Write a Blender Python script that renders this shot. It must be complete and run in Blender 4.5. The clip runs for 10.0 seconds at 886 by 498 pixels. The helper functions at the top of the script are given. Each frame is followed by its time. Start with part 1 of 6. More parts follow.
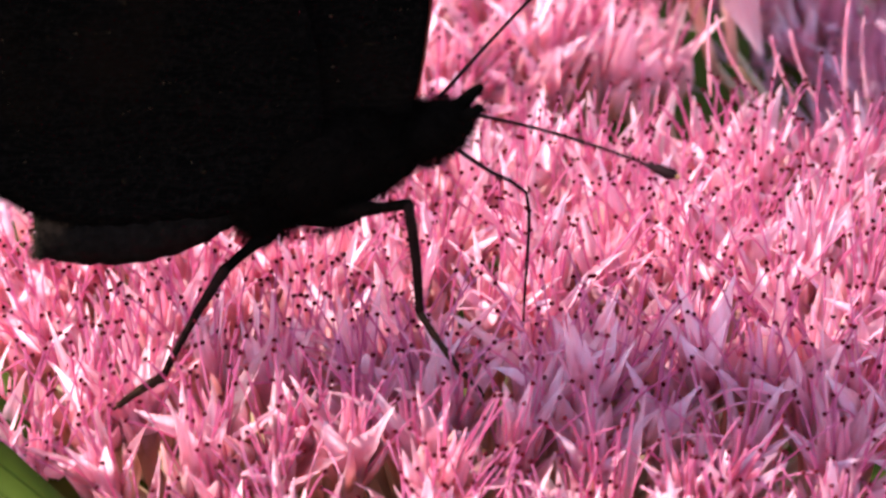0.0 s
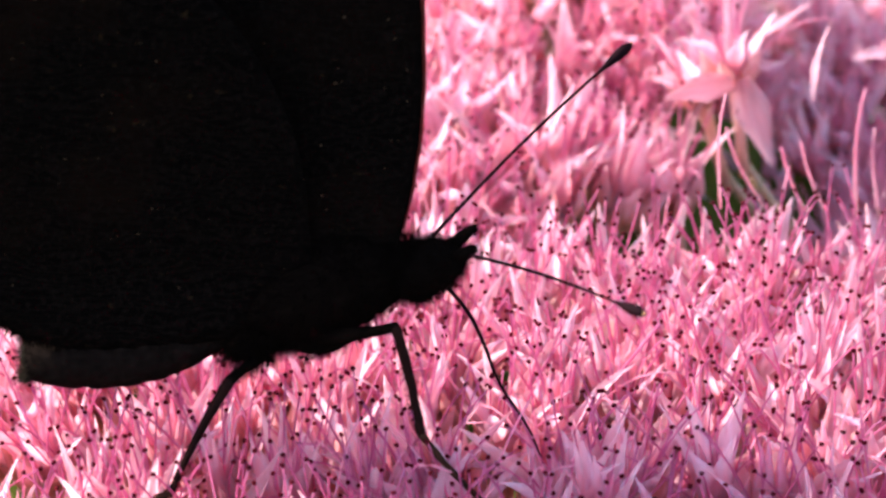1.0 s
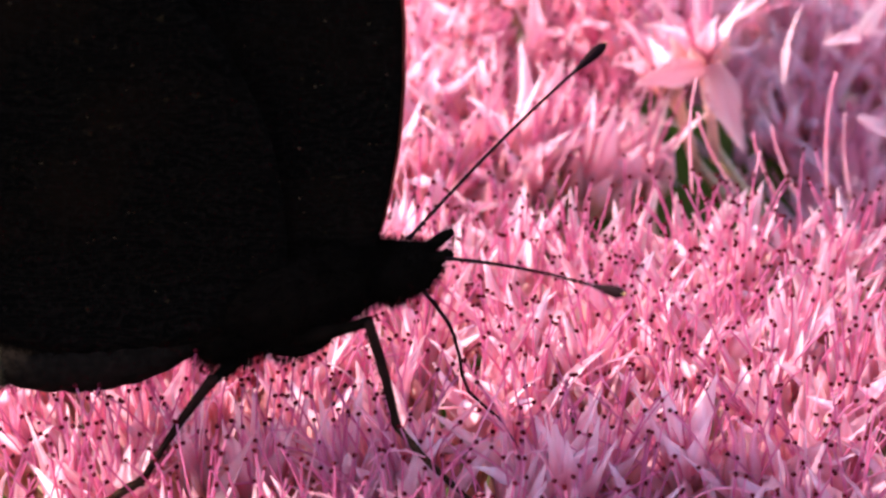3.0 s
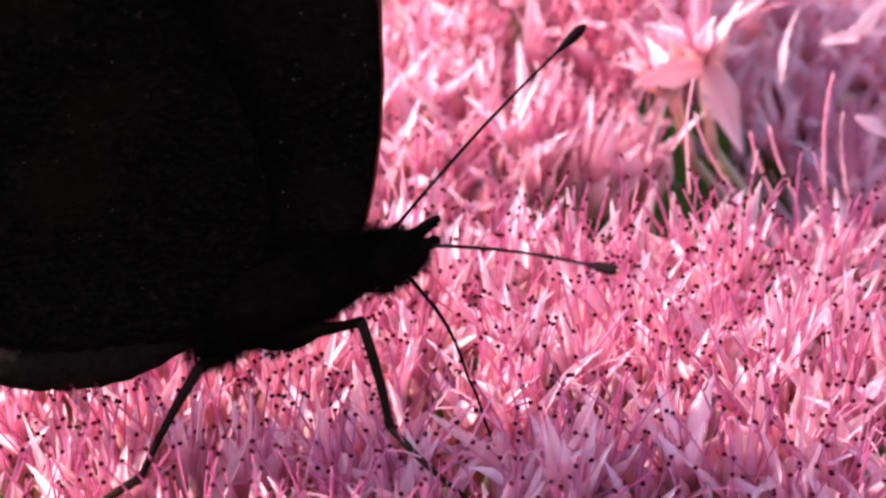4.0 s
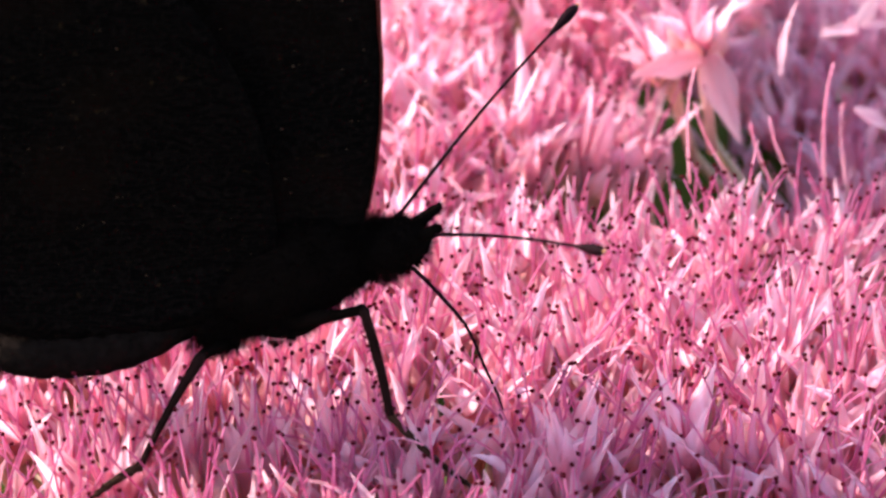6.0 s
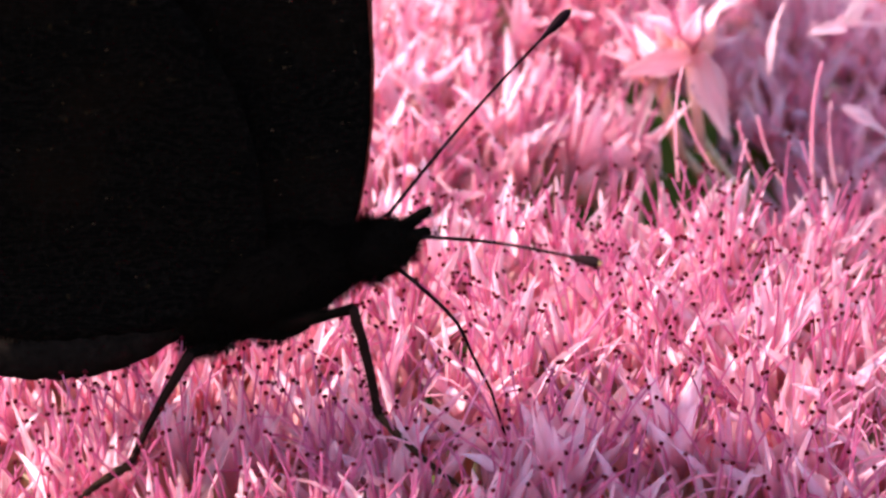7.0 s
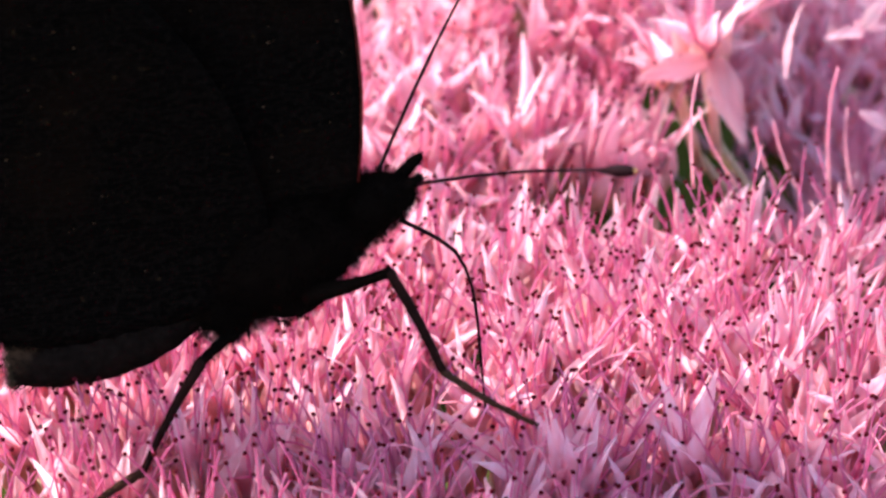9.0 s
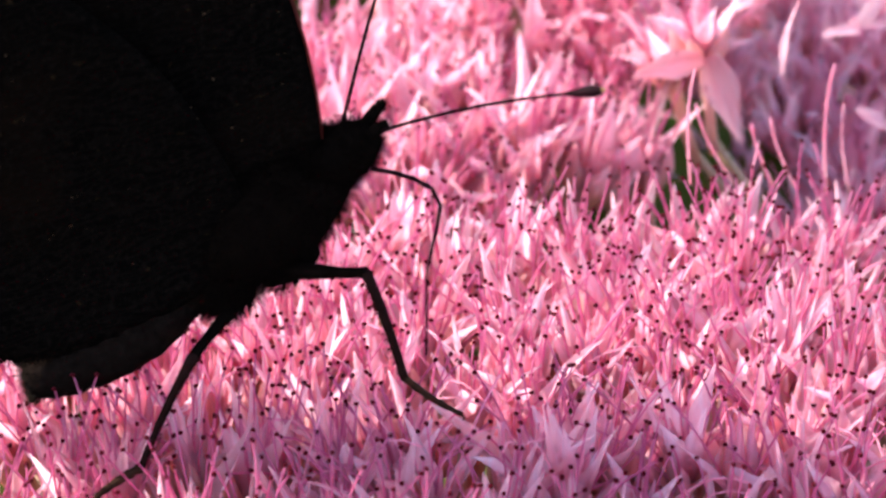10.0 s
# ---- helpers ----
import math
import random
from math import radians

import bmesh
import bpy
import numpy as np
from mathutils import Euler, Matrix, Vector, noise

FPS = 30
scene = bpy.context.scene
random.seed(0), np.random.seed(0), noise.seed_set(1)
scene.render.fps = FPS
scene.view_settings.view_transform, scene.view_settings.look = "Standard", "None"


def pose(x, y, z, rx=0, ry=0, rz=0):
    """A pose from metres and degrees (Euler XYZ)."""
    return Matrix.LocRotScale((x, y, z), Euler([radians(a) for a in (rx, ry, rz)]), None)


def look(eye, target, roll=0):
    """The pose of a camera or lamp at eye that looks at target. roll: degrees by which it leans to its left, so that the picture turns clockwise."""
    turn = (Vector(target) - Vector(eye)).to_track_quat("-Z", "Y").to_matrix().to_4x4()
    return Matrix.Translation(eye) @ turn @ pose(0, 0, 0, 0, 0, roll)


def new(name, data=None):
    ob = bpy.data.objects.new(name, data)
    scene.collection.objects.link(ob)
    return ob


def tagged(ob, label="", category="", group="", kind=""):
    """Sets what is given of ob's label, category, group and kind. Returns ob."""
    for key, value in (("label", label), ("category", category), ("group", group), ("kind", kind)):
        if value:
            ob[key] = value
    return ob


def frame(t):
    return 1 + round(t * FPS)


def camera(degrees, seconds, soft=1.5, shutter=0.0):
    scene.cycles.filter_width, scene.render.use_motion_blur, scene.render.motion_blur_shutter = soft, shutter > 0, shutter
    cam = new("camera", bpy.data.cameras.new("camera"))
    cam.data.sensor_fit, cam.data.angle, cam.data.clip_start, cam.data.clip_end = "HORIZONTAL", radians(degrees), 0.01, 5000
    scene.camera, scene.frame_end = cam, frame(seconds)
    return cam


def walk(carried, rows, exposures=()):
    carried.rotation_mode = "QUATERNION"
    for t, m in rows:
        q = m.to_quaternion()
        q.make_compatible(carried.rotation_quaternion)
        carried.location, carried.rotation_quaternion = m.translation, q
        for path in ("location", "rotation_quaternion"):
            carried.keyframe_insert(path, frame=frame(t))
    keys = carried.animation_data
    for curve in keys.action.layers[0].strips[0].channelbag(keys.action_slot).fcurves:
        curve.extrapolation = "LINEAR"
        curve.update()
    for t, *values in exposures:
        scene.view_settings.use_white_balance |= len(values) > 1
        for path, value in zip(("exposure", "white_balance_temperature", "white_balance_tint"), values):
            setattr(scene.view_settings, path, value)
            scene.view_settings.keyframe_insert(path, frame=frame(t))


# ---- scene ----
cam = camera(16.0, 10.0, soft=2.7, shutter=0.5)
cam.data.dof.use_dof, cam.data.dof.focus_distance, cam.data.dof.aperture_fstop = True, 0.160, 82
walk(cam, [
    (0, pose(-0.00051, -0.15511, 0.08168, 60.45, -0.07, 0.28)),
    (0.5, pose(-0.00095, -0.15412, 0.08244, 60.78, -0.09, -0.26)),
    (1, pose(-0.00022, -0.15443, 0.08265, 62.10, -0.06, 0.59)),
    (1.5, pose(-0.00046, -0.15474, 0.08217, 62.10, -0.08, 0.21)),
    (2, pose(-0.00086, -0.15481, 0.08213, 62.04, -0.14, 0.23)),
    (2.2, pose(-0.00002, -0.15474, 0.08214, 62.05, 0.02, 0.13)),
    (3.5, pose(-0.00033, -0.15452, 0.08195, 62.03, -0.04, -0.06)),
    (4, pose(0.00000, -0.15452, 0.08216, 62.00, 0.00, 0.00)),
    (4.5, pose(-0.00050, -0.15401, 0.08233, 61.95, 0.00, -0.34)),
    (5, pose(0.00061, -0.15383, 0.08255, 61.91, 0.12, -0.02)),
    (5.5, pose(0.00008, -0.15355, 0.08288, 61.84, 0.10, -0.22)),
    (5.7, pose(-0.00061, -0.15464, 0.08185, 62.05, -0.09, -0.20)),
    (6.8, pose(-0.00077, -0.15507, 0.08137, 62.01, -0.24, -0.15)),
    (7, pose(-0.00052, -0.15478, 0.08146, 62.03, -0.20, -0.32)),
    (7.5, pose(-0.00089, -0.15502, 0.08137, 62.06, -0.26, -0.22)),
    (8, pose(-0.00019, -0.15445, 0.08162, 61.98, -0.14, -0.11)),
    (8.5, pose(-0.00023, -0.15475, 0.08169, 62.04, -0.08, -0.04)),
    (9, pose(-0.00005, -0.15433, 0.08204, 61.90, -0.13, 0.12)),
    (9.5, pose(-0.00003, -0.15468, 0.08159, 62.04, -0.10, 0.03)),
    (10, pose(-0.00022, -0.15464, 0.08164, 62.00, -0.11, -0.01)),
])

# ---- light ----
MM = 0.001
SUN = Vector((-1.0, 0.20, 0.74)).normalized()      # towards the sun
world = bpy.data.worlds.new("world")
scene.world = world
world.use_nodes = True
wn = world.node_tree
sky = wn.nodes.new("ShaderNodeTexSky")
sky.sky_type, sky.sun_disc = "NISHITA", False
sky.sun_elevation = math.asin(SUN.z)
sky.sun_rotation = math.atan2(SUN.x, SUN.y)
wn.nodes["Background"].inputs["Strength"].default_value = 0.14
wn.links.new(sky.outputs[0], wn.nodes["Background"].inputs["Color"])
sun = new("sun", bpy.data.lights.new("sun", "SUN"))
sun.data.energy, sun.data.angle, sun.data.color = 3.0, radians(0.53), (1.0, 0.95, 0.86)
sun.matrix_world = look(SUN * 2, (0, 0, 0))
scene.view_settings.exposure = 1.75


# ---- materials ----
def material(name):
    m = bpy.data.materials.new(name)
    m.use_nodes = True
    nt = m.node_tree
    return m, nt, nt.nodes["Principled BSDF"], nt.nodes["Material Output"]


def node(nt, kind, **values):
    n = nt.nodes.new(kind)
    for k, v in values.items():
        n.inputs[k].default_value = v
    return n


def ramp(nt, source, stops):
    r = nt.nodes.new("ShaderNodeValToRGB")
    while len(r.color_ramp.elements) < len(stops):
        r.color_ramp.elements.new(0.5)
    for e, (p, c) in zip(r.color_ramp.elements, stops):
        e.position, e.color = p, (*c, 1)
    nt.links.new(source, r.inputs[0])
    return r.outputs[0]


def mix(nt, fac, a, b, mode="MIX"):
    n = nt.nodes.new("ShaderNodeMix")
    n.data_type, n.blend_type = "RGBA", mode
    for sock, v in ((n.inputs[0], fac), (n.inputs[6], a), (n.inputs[7], b)):
        if isinstance(v, bpy.types.NodeSocket):
            nt.links.new(v, sock)
        else:
            sock.default_value = v if isinstance(v, float) else (*v, 1)
    return n.outputs[2]


def coords(nt, scale, which="Object"):
    tc = nt.nodes.new("ShaderNodeTexCoord")
    mp = nt.nodes.new("ShaderNodeMapping")
    mp.inputs["Scale"].default_value = scale
    nt.links.new(tc.outputs[which], mp.inputs[0])
    return mp.outputs[0]


def noise_tex(nt, vector, scale, detail=3.0, rough=0.55):
    n = node(nt, "ShaderNodeTexNoise", Scale=scale, Detail=detail, Roughness=rough)
    nt.links.new(vector, n.inputs["Vector"])
    return n.outputs["Fac"]


def bump(nt, height, bsdf, strength, distance):
    b = node(nt, "ShaderNodeBump", Strength=strength, Distance=distance)
    nt.links.new(height, b.inputs["Height"])
    nt.links.new(b.outputs[0], bsdf.inputs["Normal"])
    return b


def leafy(name, base, middle, tip, alt, length, thru, rough=0.42, gloss=1.0, clear=0.0):
    """Thin living tissue that lets light through: colour along its length (local z), streaks and a tint for each piece."""
    m, nt, p, out = material(name)
    tc = nt.nodes.new("ShaderNodeTexCoord")
    sep = nt.nodes.new("ShaderNodeSeparateXYZ")
    nt.links.new(tc.outputs["Object"], sep.inputs[0])
    along = nt.nodes.new("ShaderNodeMath")
    along.operation = "DIVIDE"
    along.inputs[1].default_value = length
    nt.links.new(sep.outputs["Z"], along.inputs[0])
    col = ramp(nt, along.outputs[0], [(0.0, base), (0.45, middle), (1.0, tip)])
    info = nt.nodes.new("ShaderNodeObjectInfo")
    tint = ramp(nt, info.outputs["Random"], [(0.0, (0, 0, 0)), (1.0, (0.75, 0.75, 0.75))])
    col = mix(nt, tint, col, alt)
    streak = noise_tex(nt, coords(nt, (4200, 4200, 350)), 1.0, 3.0)
    col = mix(nt, ramp(nt, streak, [(0.40, (0, 0, 0)), (0.68, (0.6, 0.6, 0.6))]), col, tuple(min(1, c * 1.25 + 0.08) for c in tip))
    blotch = noise_tex(nt, coords(nt, (500, 500, 500)), 1.0, 2.0)
    col = mix(nt, ramp(nt, blotch, [(0.45, (0, 0, 0)), (0.8, (0.35, 0.35, 0.35))]), col, middle)
    nt.links.new(col, p.inputs["Base Color"])
    p.inputs["Roughness"].default_value = rough
    p.inputs["Specular IOR Level"].default_value = 0.6 * gloss
    bump(nt, streak, p, 0.35, 0.00010)
    tr = nt.nodes.new("ShaderNodeBsdfTranslucent")
    nt.links.new(col, tr.inputs["Color"])
    mx = nt.nodes.new("ShaderNodeMixShader")
    mx.inputs[0].default_value = thru
    nt.links.new(p.outputs[0], mx.inputs[1])
    nt.links.new(tr.outputs[0], mx.inputs[2])
    see = node(nt, "ShaderNodeBsdfTransparent", Color=(0.98, 0.86, 0.92, 1))
    thin = nt.nodes.new("ShaderNodeMixShader")
    thin.inputs[0].default_value = clear
    nt.links.new(mx.outputs[0], thin.inputs[1])
    nt.links.new(see.outputs[0], thin.inputs[2])
    nt.links.new((thin if clear else mx).outputs[0], out.inputs["Surface"])
    return m


def plain(name, c0, c1, scale, rough=0.6, relief=0.3, depth=0.0001, spec=0.4, stretch=(1, 1, 1)):
    m, nt, p, out = material(name)
    v = coords(nt, stretch)
    n1 = noise_tex(nt, v, scale, 4.0)
    n2 = noise_tex(nt, v, scale * 0.17, 2.0)
    col = mix(nt, n2, mix(nt, ramp(nt, n1, [(0.3, (0, 0, 0)), (0.7, (1, 1, 1))]), c0, c1), c0)
    nt.links.new(col, p.inputs["Base Color"])
    p.inputs["Roughness"].default_value = rough
    p.inputs["Specular IOR Level"].default_value = spec
    bump(nt, n1, p, relief, depth)
    return m


M_PETAL = leafy("petal_pink", (0.93, 0.44, 0.52), (0.97, 0.555, 0.635), (0.98, 0.63, 0.69), (0.98, 0.71, 0.745), 0.0050, 0.88, 0.42, 0.8, 0.28)
M_FILAMENT = leafy("filament_pink", (0.90, 0.44, 0.56), (0.76, 0.24, 0.42), (0.52, 0.11, 0.26), (0.84, 0.36, 0.54), 0.006, 0.6, 0.5, 0.35)
M_ANTHER = plain("anther_maroon", (0.050, 0.003, 0.007), (0.15, 0.014, 0.024), 9000, 0.9, 0.6, spec=0.02)
M_CARPEL = leafy("carpel_pale", (0.70, 0.50, 0.28), (0.92, 0.50, 0.56), (0.93, 0.40, 0.54), (0.93, 0.58, 0.62), 0.004, 0.6, 0.6, 0.2)
M_CALYX = leafy("calyx_pink_green", (0.74, 0.46, 0.34), (0.90, 0.46, 0.52), (0.92, 0.44, 0.54), (0.86, 0.56, 0.46), 0.003, 0.65, 0.6, 0.15)
M_STEM = plain("stem_pale_green_pink", (0.40, 0.26, 0.14), (0.66, 0.36, 0.32), 700, 0.5, 0.3, 0.0002)
M_LEAF = plain("leaf_green", (0.045, 0.062, 0.004), (0.09, 0.115, 0.010), 160, 0.75, 0.3, 0.0003, spec=0.12)
M_SOIL = plain("soil_brown", (0.035, 0.028, 0.018), (0.09, 0.08, 0.045), 35, 0.95, 0.8, 0.01)
M_FUR = plain("fur_black", (0.0034, 0.0021, 0.0017), (0.0090, 0.0056, 0.0044), 4000, 1.0, 0.4, spec=0.0)
M_ABDOMEN = plain("abdomen_grey_black", (0.0040, 0.0025, 0.0020), (0.015, 0.0095, 0.0078), 2600, 0.9, 0.5, spec=0.01)
M_SHELL = plain("shell_maroon_black", (0.007, 0.0014, 0.0028), (0.020, 0.005, 0.008), 2600, 0.7, 0.3, spec=0.04)
M_LEG = plain("leg_brown", (0.010, 0.0034, 0.0030), (0.028, 0.0105, 0.0085), 2600, 0.8, 0.4, spec=0.03)
M_FOOT = plain("tarsus_tan", (0.022, 0.010, 0.006), (0.070, 0.030, 0.017), 2600, 0.8, 0.4, spec=0.05)
M_TIP = plain("club_tip_tan", (0.30, 0.13, 0.05), (0.45, 0.24, 0.11), 3000, 0.6)


def wing_material():
    """Near-black scales with fine wavy cross lines, a few ochre flecks and a brown cast."""
    m, nt, p, out = material("wing_black")
    v = coords(nt, (1, 1, 1))
    w = nt.nodes.new("ShaderNodeTexWave")
    w.wave_type, w.bands_direction = "BANDS", "Z"
    for k, val in (("Scale", 760.0), ("Distortion", 30.0), ("Detail", 5.0), ("Detail Scale", 0.8)):
        w.inputs[k].default_value = val
    nt.links.new(coords(nt, (0.35, 1, 1)), w.inputs["Vector"])
    big = noise_tex(nt, v, 140, 4.0)
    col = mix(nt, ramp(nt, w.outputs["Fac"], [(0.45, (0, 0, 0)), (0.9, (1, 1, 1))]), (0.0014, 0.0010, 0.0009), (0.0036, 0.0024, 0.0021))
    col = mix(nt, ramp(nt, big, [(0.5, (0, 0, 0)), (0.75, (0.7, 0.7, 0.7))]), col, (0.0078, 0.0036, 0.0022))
    fleck = noise_tex(nt, coords(nt, (1100, 1100, 1500)), 1.0, 2.0)
    col = mix(nt, ramp(nt, fleck, [(0.69, (0, 0, 0)), (0.80, (1, 1, 1))]), col, (0.026, 0.015, 0.008))
    speck = noise_tex(nt, v, 3800, 2.0, 0.7)
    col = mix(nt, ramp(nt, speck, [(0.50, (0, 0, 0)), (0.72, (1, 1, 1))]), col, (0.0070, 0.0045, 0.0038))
    # rare warm sparkles on the scales, painted into the base colour
    glint = noise_tex(nt, coords(nt, (2600, 2600, 3400)), 1.0, 1.0)
    col = mix(nt, ramp(nt, glint, [(0.76, (0, 0, 0)), (0.80, (1, 1, 1))]), col, (0.06, 0.036, 0.022))
    nt.links.new(col, p.inputs["Base Color"])
    p.inputs["Roughness"].default_value = 0.9
    p.inputs["Specular IOR Level"].default_value = 0.01
    bump(nt, speck, p, 0.6, 0.00006)
    return m


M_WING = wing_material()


# ---- mesh helpers ----
def mesh(name, verts, faces, mats, slots=None, smooth=True):
    me = bpy.data.meshes.new(name)
    me.from_pydata([tuple(v) for v in verts], [], faces)
    for m in mats:
        me.materials.append(m)
    if slots:
        me.polygons.foreach_set("material_index", slots)
    me.polygons.foreach_set("use_smooth", [smooth] * len(me.polygons))
    me.update()
    return me


def piece(name, data, parent, m=None, label=""):
    ob = new(name, data)
    ob.parent = parent
    if m is not None:
        ob.matrix_basis = m
    if label:
        ob["label"] = label
    return ob


class Build:
    """Collects verts, faces and material slots for one mesh."""

    def __init__(self):
        self.v, self.f, self.s = [], [], []

    def tube(self, path, radii, sides=6, slot=0, flat=1.0):
        """A closed tapered tube along a path of Vectors."""
        b = len(self.v)
        n = len(path)
        up = Vector((0.31, 0.93, 0.2)).normalized()
        for i, (p, r) in enumerate(zip(path, radii)):
            d = (path[min(i + 1, n - 1)] - path[max(i - 1, 0)]).normalized()
            a = d.cross(up)
            a = a.normalized() if a.length > 1e-6 else Vector((1, 0, 0))
            c = a.cross(d)
            for k in range(sides):
                t = 2 * math.pi * k / sides
                self.v.append(p + a * (r * math.cos(t)) + c * (r * flat * math.sin(t)))
        for i in range(n - 1):
            for k in range(sides):
                k2 = (k + 1) % sides
                self.f.append((b + i * sides + k, b + i * sides + k2, b + (i + 1) * sides + k2, b + (i + 1) * sides + k))
                self.s.append(slot)
        self.f.append(tuple(b + k for k in reversed(range(sides))))
        self.f.append(tuple(b + (n - 1) * sides + k for k in range(sides)))
        self.s += [slot, slot]

    def blob(self, centre, axes, rings=8, sides=12, slot=0, wobble=0.0, rot=None):
        """An ellipsoid with a slightly uneven surface."""
        b = len(self.v)
        rot = rot or Matrix.Identity(3)
        for i in range(1, rings):
            a = math.pi * i / rings
            for k in range(sides):
                t = 2 * math.pi * k / sides
                d = Vector((math.cos(a), math.sin(a) * math.cos(t), math.sin(a) * math.sin(t)))
                w = 1 + wobble * noise.noise(d * 3.1 + Vector(centre) * 900)
                self.v.append(Vector(centre) + rot @ Vector((d.x * axes[0], d.y * axes[1], d.z * axes[2])) * w)
        ends = [len(self.v), len(self.v) + 1]
        self.v += [Vector(centre) + rot @ Vector((axes[0], 0, 0)), Vector(centre) + rot @ Vector((-axes[0], 0, 0))]
        for i in range(rings - 2):
            for k in range(sides):
                k2 = (k + 1) % sides
                self.f.append((b + i * sides + k, b + (i + 1) * sides + k, b + (i + 1) * sides + k2, b + i * sides + k2))
                self.s.append(slot)
        last = b + (rings - 2) * sides
        for k in range(sides):
            k2 = (k + 1) % sides
            self.f += [(ends[0], b + k, b + k2), (ends[1], last + k2, last + k)]
            self.s += [slot, slot]

    def hair(self, root, tip, r, slot=0):
        """One tapering hair, bent a little."""
        mid = (root + tip) / 2 + Vector((random.uniform(-1, 1), random.uniform(-1, 1), random.uniform(-1, 1))) * (tip - root).length * 0.10
        b = len(self.v)
        d = (tip - root).normalized()
        a = d.orthogonal().normalized()
        c = d.cross(a)
        for p, rr in ((root, r), (mid, r * 0.75)):
            for k in range(3):
                t = 2.0944 * k
                self.v.append(p + (a * math.cos(t) + c * math.sin(t)) * rr)
        self.v.append(tip)
        for k in range(3):
            k2 = (k + 1) % 3
            self.f += [(b + k, b + k2, b + 3 + k2, b + 3 + k), (b + 3 + k, b + 3 + k2, b + 6)]
            self.s += [slot, slot]

    def done(self, name, mats, smooth=True):
        return mesh(name, self.v, self.f, mats, self.s, smooth)


# ---- sedum florets ----
def petal_mesh(length, width, lean0, lean1, cup, twist, sway=0.0, wave=0.0):
    """A lance-shaped petal with thickness: it leaves the base at lean0 degrees from upright and ends at lean1."""
    rows, across = 9, 4
    pts, p = [], Vector((0.00045, 0, 0))
    step = length / (rows - 1)
    for i in range(rows):
        t = i / (rows - 1)
        a = radians(lean0 + (lean1 - lean0) * t ** 1.6)
        d = Vector((math.sin(a), 0, math.cos(a)))
        nrm = Vector((-math.cos(a), 0, math.sin(a)))
        swell = 0.45 + 0.55 * math.sin(min(1, t / 0.42) * math.pi / 2)
        point = max(0.0, (t - 0.40) / 0.60)
        w = width * 0.5 * swell * (1 - point ** 1.35) * (1 - 0.25 * math.sin(point * math.pi)) + 0.00001
        pts.append((p.copy(), d, nrm, w, t))
        p = p + d * step
    verts, faces = [], []
    for side in (0, 1):
        for p, d, nrm, w, t in pts:
            for k in range(across + 1):
                u = k / across * 2 - 1
                tw = radians(twist) * t
                q = Vector((0, math.cos(tw) * u * w, 0)) + nrm * (math.sin(tw) * u * w)
                keel = cup * w * (abs(u) ** 1.5) - 0.04 * w * (abs(u) < 0.01)
                th = (0.000075 if side else -0.000075) * (1 - 0.8 * abs(u)) * (1 - 0.7 * t)
                q.y += sway * length * t * t
                ripple = wave * w * math.sin(t * 9 + u * 2.3) * (0.3 + abs(u))
                verts.append(p + q + nrm * (keel + th + ripple))
    n = across + 1
    off = rows * n
    for i in range(rows - 1):
        for k in range(across):
            a, b, c, d = i * n + k, i * n + k + 1, (i + 1) * n + k + 1, (i + 1) * n + k
            faces.append((a, b, c, d))
            faces.append((off + d, off + c, off + b, off + a))
        faces.append((i * n, (i + 1) * n, off + (i + 1) * n, off + i * n))
        faces.append((off + i * n + across, off + (i + 1) * n + across, (i + 1) * n + across, i * n + across))
    faces.append(tuple(range(off - n, off)) + tuple(off + k for k in reversed(range(off - n, off))))
    return mesh("petal", verts, faces, [M_PETAL])


def stamen_mesh(length, lean0, lean1, anther=True, thick=1.0):
    b = Build()
    path, p, n = [], Vector((0.0004, 0, 0)), 8
    for i in range(n):
        t = i / (n - 1)
        a = radians(lean0 + (lean1 - lean0) * t * t)
        path.append(p.copy())
        p = p + Vector((math.sin(a), 0.05 * math.sin(3 * t), math.cos(a))).normalized() * (length / (n - 1))
    b.tube(path, [(0.000072 - 0.000024 * i / (n - 1)) * thick for i in range(n)], 5, 0)
    if anther:
        e = path[-1]
        b.blob(e, (0.00013, 0.000105, 0.00012), 5, 7, 1, 0.3)
        b.blob(e + Vector((0.00003, 0.00008, 0.00002)), (0.00010, 0.00007, 0.00009), 4, 6, 1, 0.3)
    return b.done("stamen", [M_FILAMENT if anther else M_CARPEL, M_ANTHER])


def floret_core(height):
    """Pedicel, calyx with five sepals, and the five pointed carpels."""
    b = Build()
    b.tube([Vector((0, 0, z * MM)) for z in (-6.5, -3.0, -0.8, 0.0, 0.35)], [0.00032, 0.00034, 0.00045, 0.0008, 0.0005], 8, 0)
    for k in range(5):
        a = 2 * math.pi * (k + 0.5) / 5
        o = Vector((math.cos(a), math.sin(a), 0))
        b.tube([o * 0.0006 + Vector((0, 0, -0.0003)), o * 0.0013 + Vector((0, 0, 0.0009)), o * 0.0018 + Vector((0, 0, 0.0024))],
               [0.00045, 0.00055, 0.00003], 6, 0, 0.35)
        path = [o * r * MM + Vector((0, 0, z * height)) for r, z in ((0.35, 0), (0.50, 0.2), (0.55, 0.45), (0.42, 0.7), (0.48, 0.9), (0.62, 1.0))]
        b.tube(path, [0.00022, 0.00030, 0.00028, 0.00017, 0.00007, 0.00002], 6, 1)
    return b.done("floret", [M_CALYX, M_CARPEL])


